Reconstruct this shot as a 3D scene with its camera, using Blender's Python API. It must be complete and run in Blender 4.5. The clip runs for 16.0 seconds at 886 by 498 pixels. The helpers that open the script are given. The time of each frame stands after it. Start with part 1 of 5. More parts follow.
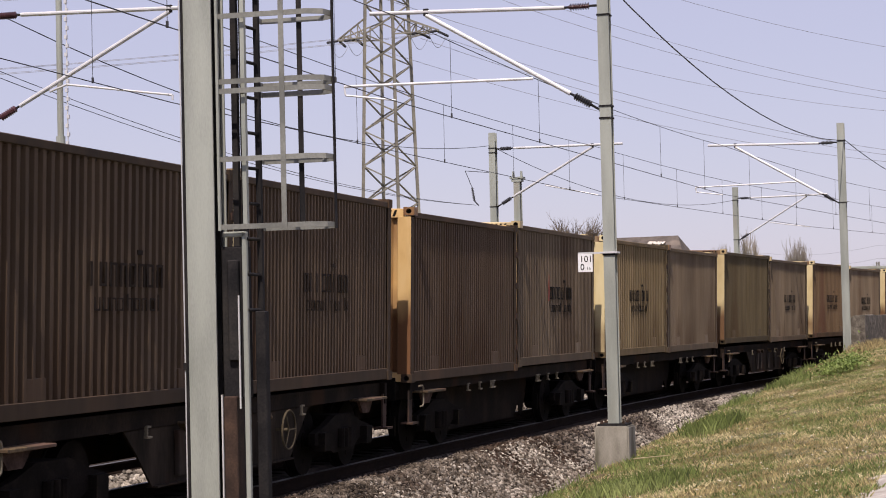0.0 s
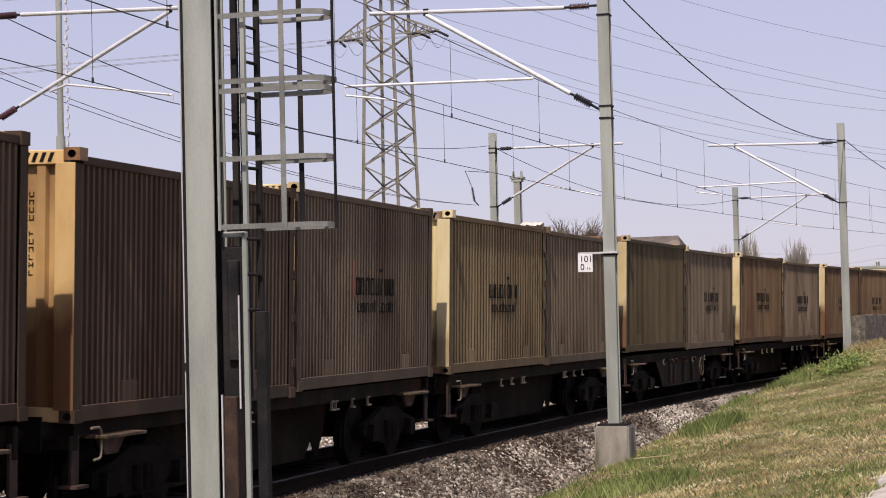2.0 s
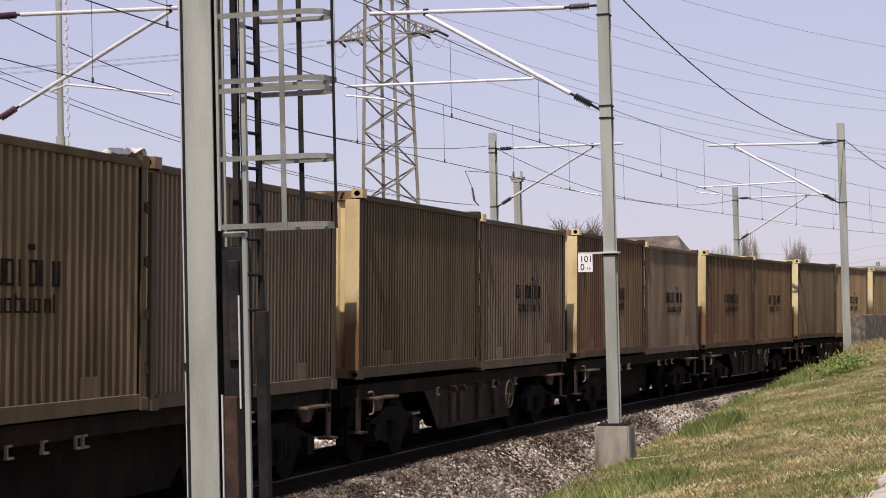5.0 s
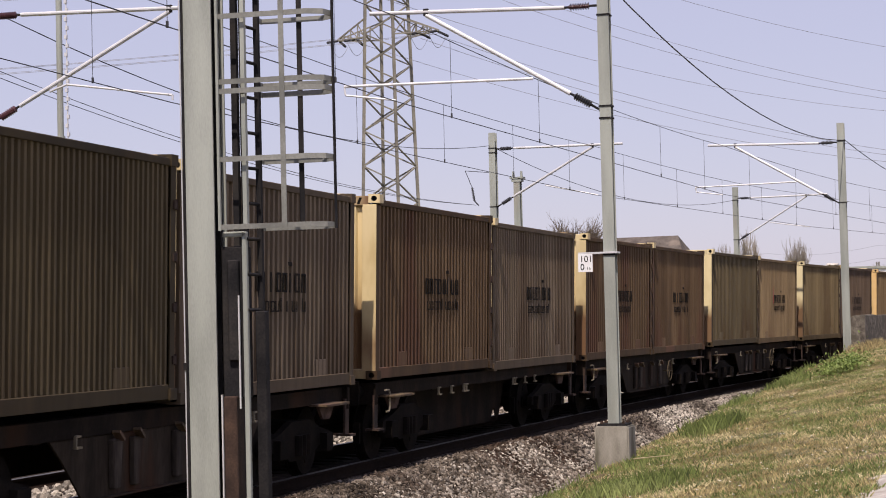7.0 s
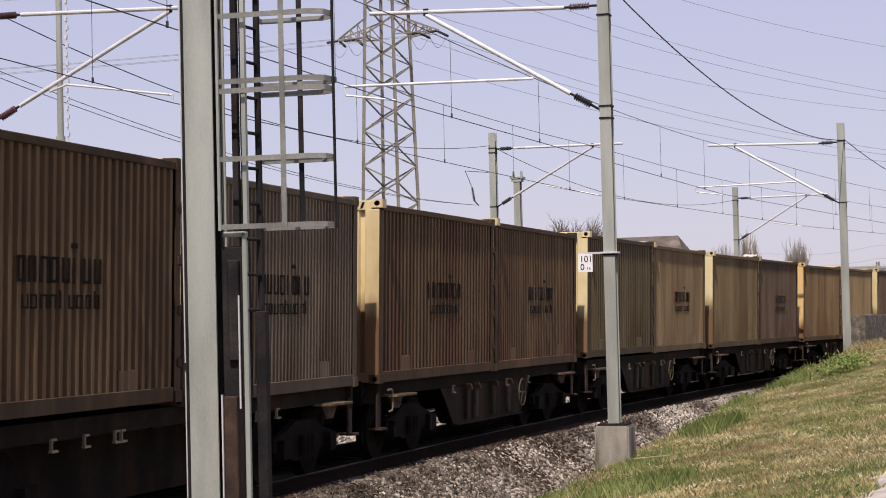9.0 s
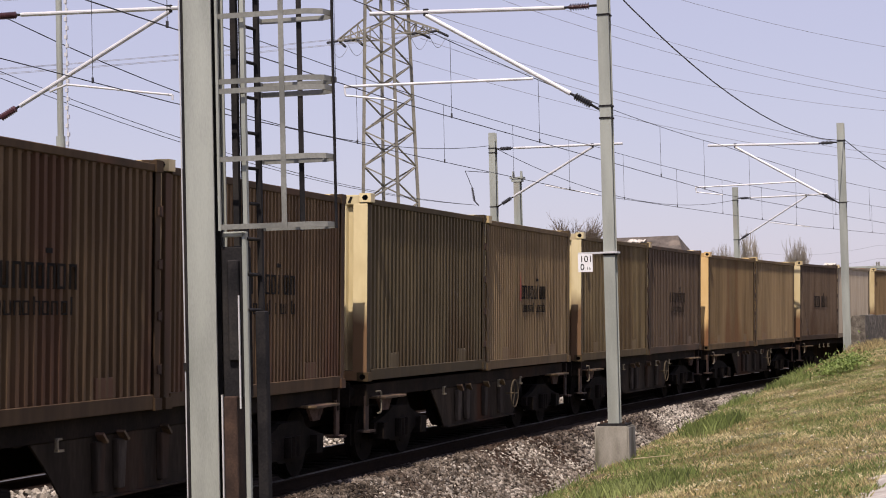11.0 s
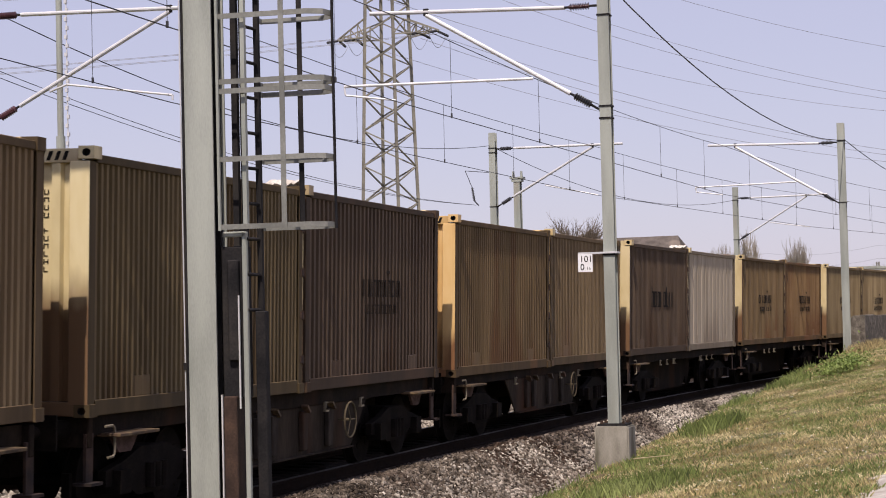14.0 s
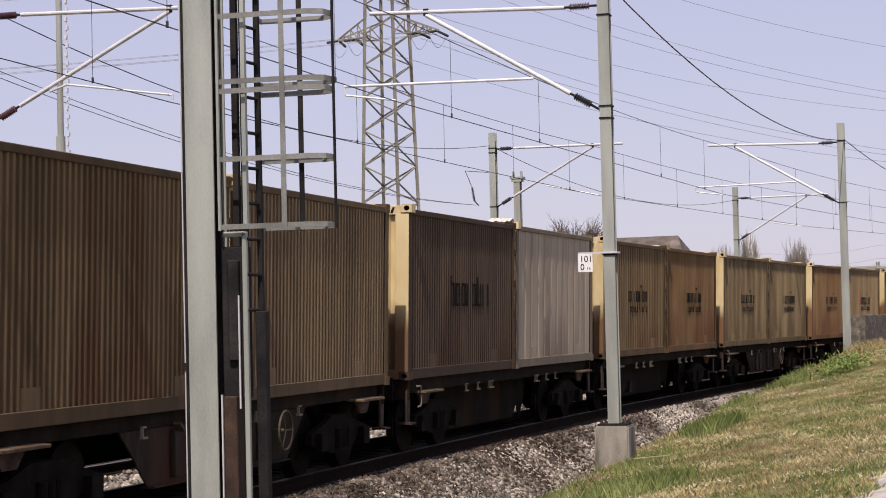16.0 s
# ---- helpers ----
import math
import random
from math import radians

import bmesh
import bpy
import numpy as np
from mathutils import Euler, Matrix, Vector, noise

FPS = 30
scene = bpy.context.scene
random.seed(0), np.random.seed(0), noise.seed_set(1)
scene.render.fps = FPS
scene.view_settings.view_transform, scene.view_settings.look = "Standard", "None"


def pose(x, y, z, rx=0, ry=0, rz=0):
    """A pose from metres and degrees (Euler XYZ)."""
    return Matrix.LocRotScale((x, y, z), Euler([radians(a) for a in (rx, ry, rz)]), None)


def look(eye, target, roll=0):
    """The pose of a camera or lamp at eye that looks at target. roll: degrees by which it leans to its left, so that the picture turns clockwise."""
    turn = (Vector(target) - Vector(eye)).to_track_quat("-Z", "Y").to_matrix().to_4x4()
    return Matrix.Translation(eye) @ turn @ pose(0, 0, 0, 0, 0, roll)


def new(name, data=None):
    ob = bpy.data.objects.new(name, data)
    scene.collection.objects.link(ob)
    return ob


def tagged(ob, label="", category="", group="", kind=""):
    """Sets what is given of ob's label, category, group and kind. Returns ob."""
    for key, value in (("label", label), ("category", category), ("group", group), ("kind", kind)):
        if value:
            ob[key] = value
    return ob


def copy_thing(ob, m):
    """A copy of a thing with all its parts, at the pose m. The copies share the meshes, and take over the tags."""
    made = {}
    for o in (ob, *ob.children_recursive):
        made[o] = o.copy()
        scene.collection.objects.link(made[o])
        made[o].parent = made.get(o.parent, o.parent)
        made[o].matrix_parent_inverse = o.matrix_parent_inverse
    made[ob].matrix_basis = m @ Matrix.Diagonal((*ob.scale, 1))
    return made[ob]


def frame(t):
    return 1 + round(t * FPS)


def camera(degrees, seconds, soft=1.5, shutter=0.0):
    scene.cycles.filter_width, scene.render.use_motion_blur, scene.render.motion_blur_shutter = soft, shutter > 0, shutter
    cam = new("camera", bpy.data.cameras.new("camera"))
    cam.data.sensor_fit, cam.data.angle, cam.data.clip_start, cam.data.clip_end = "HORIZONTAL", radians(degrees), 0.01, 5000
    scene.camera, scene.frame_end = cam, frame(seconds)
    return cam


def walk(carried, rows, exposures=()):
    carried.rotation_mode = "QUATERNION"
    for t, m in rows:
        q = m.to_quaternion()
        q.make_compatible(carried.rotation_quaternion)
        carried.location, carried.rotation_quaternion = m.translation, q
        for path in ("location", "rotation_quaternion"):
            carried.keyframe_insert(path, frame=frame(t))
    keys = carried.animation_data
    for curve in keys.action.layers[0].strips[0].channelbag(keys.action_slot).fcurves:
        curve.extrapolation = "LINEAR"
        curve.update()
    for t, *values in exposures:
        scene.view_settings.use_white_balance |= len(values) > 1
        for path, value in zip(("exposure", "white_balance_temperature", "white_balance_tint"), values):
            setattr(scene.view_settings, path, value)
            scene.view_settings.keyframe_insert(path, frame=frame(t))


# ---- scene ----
# The lens, the eye and a camera that stands still.
cam = camera(25.265, 16.0, soft=1.0, shutter=0.1)
EYE = Vector((0.0, 0.0, 1.9405))
PITCH, YAW = radians(2.18416), radians(12.63824)
AIM = Vector((-math.sin(YAW) * math.cos(PITCH), math.cos(YAW) * math.cos(PITCH), math.sin(PITCH)))
STILL = look(EYE, EYE + AIM * 10, -1.35675)
walk(cam, [(0, STILL), (16, STILL)], [(0, 0.12, 6700, 19), (16, 0.12, 6700, 19)])

# ---- light ----
SUN = Vector((0.020, -0.556, 0.831)).normalized()
world = bpy.data.worlds.new("world")
scene.world = world
world.use_nodes = True
wn = world.node_tree.nodes
sky = wn.new("ShaderNodeTexSky")
sky.sky_type, sky.sun_disc = "NISHITA", False
sky.sun_elevation, sky.sun_rotation = math.asin(SUN.z), math.atan2(SUN.x, SUN.y)
sky.air_density, sky.dust_density, sky.ozone_density = 1.1, 0.5, 1.5
# thin spring haze evens the sky out
haze = wn.new("ShaderNodeMix")
haze.data_type = "RGBA"
haze.inputs[0].default_value = 0.68
haze.inputs[7].default_value = (5.25, 5.3, 7.15, 1)
world.node_tree.links.new(sky.outputs[0], haze.inputs[6])
world.node_tree.links.new(haze.outputs[2], wn["Background"].inputs[0])
wn["Background"].inputs[1].default_value = 0.10
sun = new("sun", bpy.data.lights.new("sun", "SUN"))
sun.data.energy, sun.data.angle, sun.data.color = 4.2, radians(0.5), (1.0, 0.93, 0.82)
sun.matrix_world = look(SUN * 200, (0, 0, 0))

# ---- materials ----


def node_mat(name, colors, rough=0.8, metal=0.0, scale=3.0, fine=40.0, bump=0.15, stretch=(1, 1, 1), spec=0.3,
             stains=None, stain_at=0.6, vary=0.12, island=False, bump_dist=0.01, streak=0.4, low=None, dusty=0.0):
    """colors: two or three tones mixed by a coarse and a fine noise; stains: a colour in patches of their own."""
    m = bpy.data.materials.new(name)
    m.use_nodes = True
    nt = m.node_tree
    n, ln = nt.nodes, nt.links.new
    bsdf = n["Principled BSDF"]
    tc = n.new("ShaderNodeTexCoord")
    mp = n.new("ShaderNodeMapping")
    mp.inputs["Scale"].default_value = stretch
    info = n.new("ShaderNodeObjectInfo")
    ln(tc.outputs["Object"], mp.inputs[0])
    shift = n.new("ShaderNodeVectorMath")
    shift.operation = "MULTIPLY_ADD"
    comb = n.new("ShaderNodeCombineXYZ")
    for k in range(3):
        ln(info.outputs["Random"], comb.inputs[k])
    ln(comb.outputs[0], shift.inputs[0])
    shift.inputs[1].default_value = (37, 53, 71)
    ln(mp.outputs[0], shift.inputs[2])
    a, b = n.new("ShaderNodeTexNoise"), n.new("ShaderNodeTexNoise")
    a.inputs["Scale"].default_value, a.inputs["Detail"].default_value = scale, 5
    b.inputs["Scale"].default_value, b.inputs["Detail"].default_value = fine, 3
    ln(shift.outputs[0], a.inputs["Vector"])
    ln(shift.outputs[0], b.inputs["Vector"])
    add = n.new("ShaderNodeMath")
    add.operation = "MULTIPLY_ADD"
    ln(b.outputs["Fac"], add.inputs[0])
    add.inputs[1].default_value = streak
    ln(a.outputs["Fac"], add.inputs[2])
    ramp = n.new("ShaderNodeValToRGB")
    el = ramp.color_ramp.elements
    el[0].position, el[1].position = 0.32 + streak / 2, 0.70 + streak / 2
    el[0].color, el[1].color = (*colors[0], 1), (*colors[-1], 1)
    if len(colors) > 2:
        e = el.new(0.50 + streak / 2)
        e.color = (*colors[1], 1)
    ln(add.outputs[0], ramp.inputs[0])
    out = ramp.outputs[0]
    if stains:
        c = n.new("ShaderNodeTexNoise")
        c.inputs["Scale"].default_value, c.inputs["Detail"].default_value = scale * 0.45, 7
        ln(shift.outputs[0], c.inputs["Vector"])
        r2 = n.new("ShaderNodeValToRGB")
        r2.color_ramp.elements[0].position, r2.color_ramp.elements[1].position = stain_at - 0.06, stain_at + 0.07
        level = c.outputs["Fac"]
        if low:     # rust creeps up from the foot of the sheet
            sep, climb, more = n.new("ShaderNodeSeparateXYZ"), n.new("ShaderNodeMapRange"), n.new("ShaderNodeMath")
            ln(tc.outputs["Object"], sep.inputs[0])
            ln(sep.outputs[2], climb.inputs[0])
            climb.inputs[1].default_value, climb.inputs[2].default_value = low[0], low[1]
            climb.inputs[3].default_value, climb.inputs[4].default_value = low[2], 0
            more.operation = "ADD"
            ln(level, more.inputs[0])
            ln(climb.outputs[0], more.inputs[1])
            level = more.outputs[0]
        ln(level, r2.inputs[0])
        mix = n.new("ShaderNodeMix")
        mix.data_type = "RGBA"
        ln(r2.outputs[0], mix.inputs[0])
        ln(out, mix.inputs[6])
        mix.inputs[7].default_value = (*stains, 1)
        out = mix.outputs[2]
    hsv = n.new("ShaderNodeHueSaturation")
    mr = n.new("ShaderNodeMapRange")
    mr.inputs[3].default_value, mr.inputs[4].default_value = 1 - vary, 1 + vary
    if island:
        geo = n.new("ShaderNodeNewGeometry")
        ln(geo.outputs["Random Per Island"], mr.inputs[0])
    else:
        ln(info.outputs["Random"], mr.inputs[0])
    ln(mr.outputs[0], hsv.inputs["Value"])
    ln(out, hsv.inputs["Color"])
    ln(hsv.outputs[0], bsdf.inputs["Base Color"])
    rr = n.new("ShaderNodeMapRange")
    rr.inputs[3].default_value, rr.inputs[4].default_value = max(rough - 0.12, 0.05), min(rough + 0.12, 1)
    ln(a.outputs["Fac"], rr.inputs[0])
    ln(rr.outputs[0], bsdf.inputs["Roughness"])
    bsdf.inputs["Metallic"].default_value = metal
    bsdf.inputs["Specular IOR Level"].default_value = spec
    bsdf.inputs["Diffuse Roughness"].default_value = dusty
    if bump:
        bp = n.new("ShaderNodeBump")
        bp.inputs["Strength"].default_value, bp.inputs["Distance"].default_value = bump, bump_dist
        ln(add.outputs[0], bp.inputs["Height"])
        ln(bp.outputs[0], bsdf.inputs["Normal"])
    return m


# lowers the dirty side paints further, for the shade the sides stand in
SIDE_TONE = 0.73
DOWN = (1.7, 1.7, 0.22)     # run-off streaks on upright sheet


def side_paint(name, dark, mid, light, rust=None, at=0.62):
    dark, mid, light = [tuple(c * SIDE_TONE * k for c, k in zip(tone, (1.04, 0.96, 0.825))) for tone in (dark, mid, light)]
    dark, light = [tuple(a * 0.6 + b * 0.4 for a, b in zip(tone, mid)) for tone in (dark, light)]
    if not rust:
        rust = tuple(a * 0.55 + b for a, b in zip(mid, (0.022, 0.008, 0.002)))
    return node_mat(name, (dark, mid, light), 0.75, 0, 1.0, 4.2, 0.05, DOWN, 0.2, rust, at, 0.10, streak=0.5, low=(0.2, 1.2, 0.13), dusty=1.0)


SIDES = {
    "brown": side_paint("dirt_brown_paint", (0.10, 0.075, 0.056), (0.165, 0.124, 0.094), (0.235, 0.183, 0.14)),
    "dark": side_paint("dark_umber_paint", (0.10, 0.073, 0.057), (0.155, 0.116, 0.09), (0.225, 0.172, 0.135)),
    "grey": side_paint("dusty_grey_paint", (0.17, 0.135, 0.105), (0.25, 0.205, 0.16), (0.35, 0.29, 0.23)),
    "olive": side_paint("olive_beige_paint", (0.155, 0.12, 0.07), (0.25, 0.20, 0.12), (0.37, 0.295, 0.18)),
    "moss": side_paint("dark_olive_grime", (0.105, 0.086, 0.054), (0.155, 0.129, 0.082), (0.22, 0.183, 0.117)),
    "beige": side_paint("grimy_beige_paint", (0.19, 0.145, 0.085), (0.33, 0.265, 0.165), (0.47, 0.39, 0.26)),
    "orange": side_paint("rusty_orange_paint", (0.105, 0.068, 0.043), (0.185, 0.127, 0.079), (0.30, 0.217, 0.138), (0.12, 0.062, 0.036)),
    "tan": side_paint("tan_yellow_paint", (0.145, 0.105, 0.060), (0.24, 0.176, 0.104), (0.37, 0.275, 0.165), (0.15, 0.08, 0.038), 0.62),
    # sand and peach are toned up for the sun on the farther sides
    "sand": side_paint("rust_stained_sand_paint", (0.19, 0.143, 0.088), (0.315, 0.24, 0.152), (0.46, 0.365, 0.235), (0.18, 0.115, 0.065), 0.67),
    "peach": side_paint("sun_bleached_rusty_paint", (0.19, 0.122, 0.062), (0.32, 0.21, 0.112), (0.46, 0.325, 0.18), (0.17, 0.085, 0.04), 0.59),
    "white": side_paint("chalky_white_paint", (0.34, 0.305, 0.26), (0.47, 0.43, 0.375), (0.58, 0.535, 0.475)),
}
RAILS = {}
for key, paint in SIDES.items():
    # darker copy for flat rails and posts, matching the shade among the ribs
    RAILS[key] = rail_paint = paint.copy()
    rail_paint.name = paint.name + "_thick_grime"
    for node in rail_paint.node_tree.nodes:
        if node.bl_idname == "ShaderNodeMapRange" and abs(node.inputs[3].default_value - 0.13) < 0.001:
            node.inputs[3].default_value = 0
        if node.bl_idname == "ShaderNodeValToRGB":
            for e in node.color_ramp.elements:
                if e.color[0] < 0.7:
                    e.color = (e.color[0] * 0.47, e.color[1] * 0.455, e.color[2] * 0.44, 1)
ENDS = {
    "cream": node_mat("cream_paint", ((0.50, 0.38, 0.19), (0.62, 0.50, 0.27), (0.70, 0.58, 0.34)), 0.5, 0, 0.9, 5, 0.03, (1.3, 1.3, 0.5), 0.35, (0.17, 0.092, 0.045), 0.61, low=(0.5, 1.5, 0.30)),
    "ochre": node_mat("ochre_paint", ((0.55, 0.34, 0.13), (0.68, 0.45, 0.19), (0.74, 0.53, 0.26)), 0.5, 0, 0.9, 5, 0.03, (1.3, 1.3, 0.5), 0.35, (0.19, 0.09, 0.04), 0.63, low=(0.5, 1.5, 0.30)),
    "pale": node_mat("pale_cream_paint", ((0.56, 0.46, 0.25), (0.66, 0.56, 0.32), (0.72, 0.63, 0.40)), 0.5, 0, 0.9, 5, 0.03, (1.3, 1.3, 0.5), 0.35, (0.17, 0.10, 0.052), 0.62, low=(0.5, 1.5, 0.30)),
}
CASTS = {}
for key, paint in ENDS.items():     # the castings and beams keep their paint better
    CASTS[key] = cast_paint = paint.copy()
    cast_paint.name = paint.name + "_on_castings"
    for node in cast_paint.node_tree.nodes:
        if node.bl_idname == "ShaderNodeMapRange" and abs(node.inputs[3].default_value - 0.30) < 0.001:
            node.inputs[3].default_value = 0.03
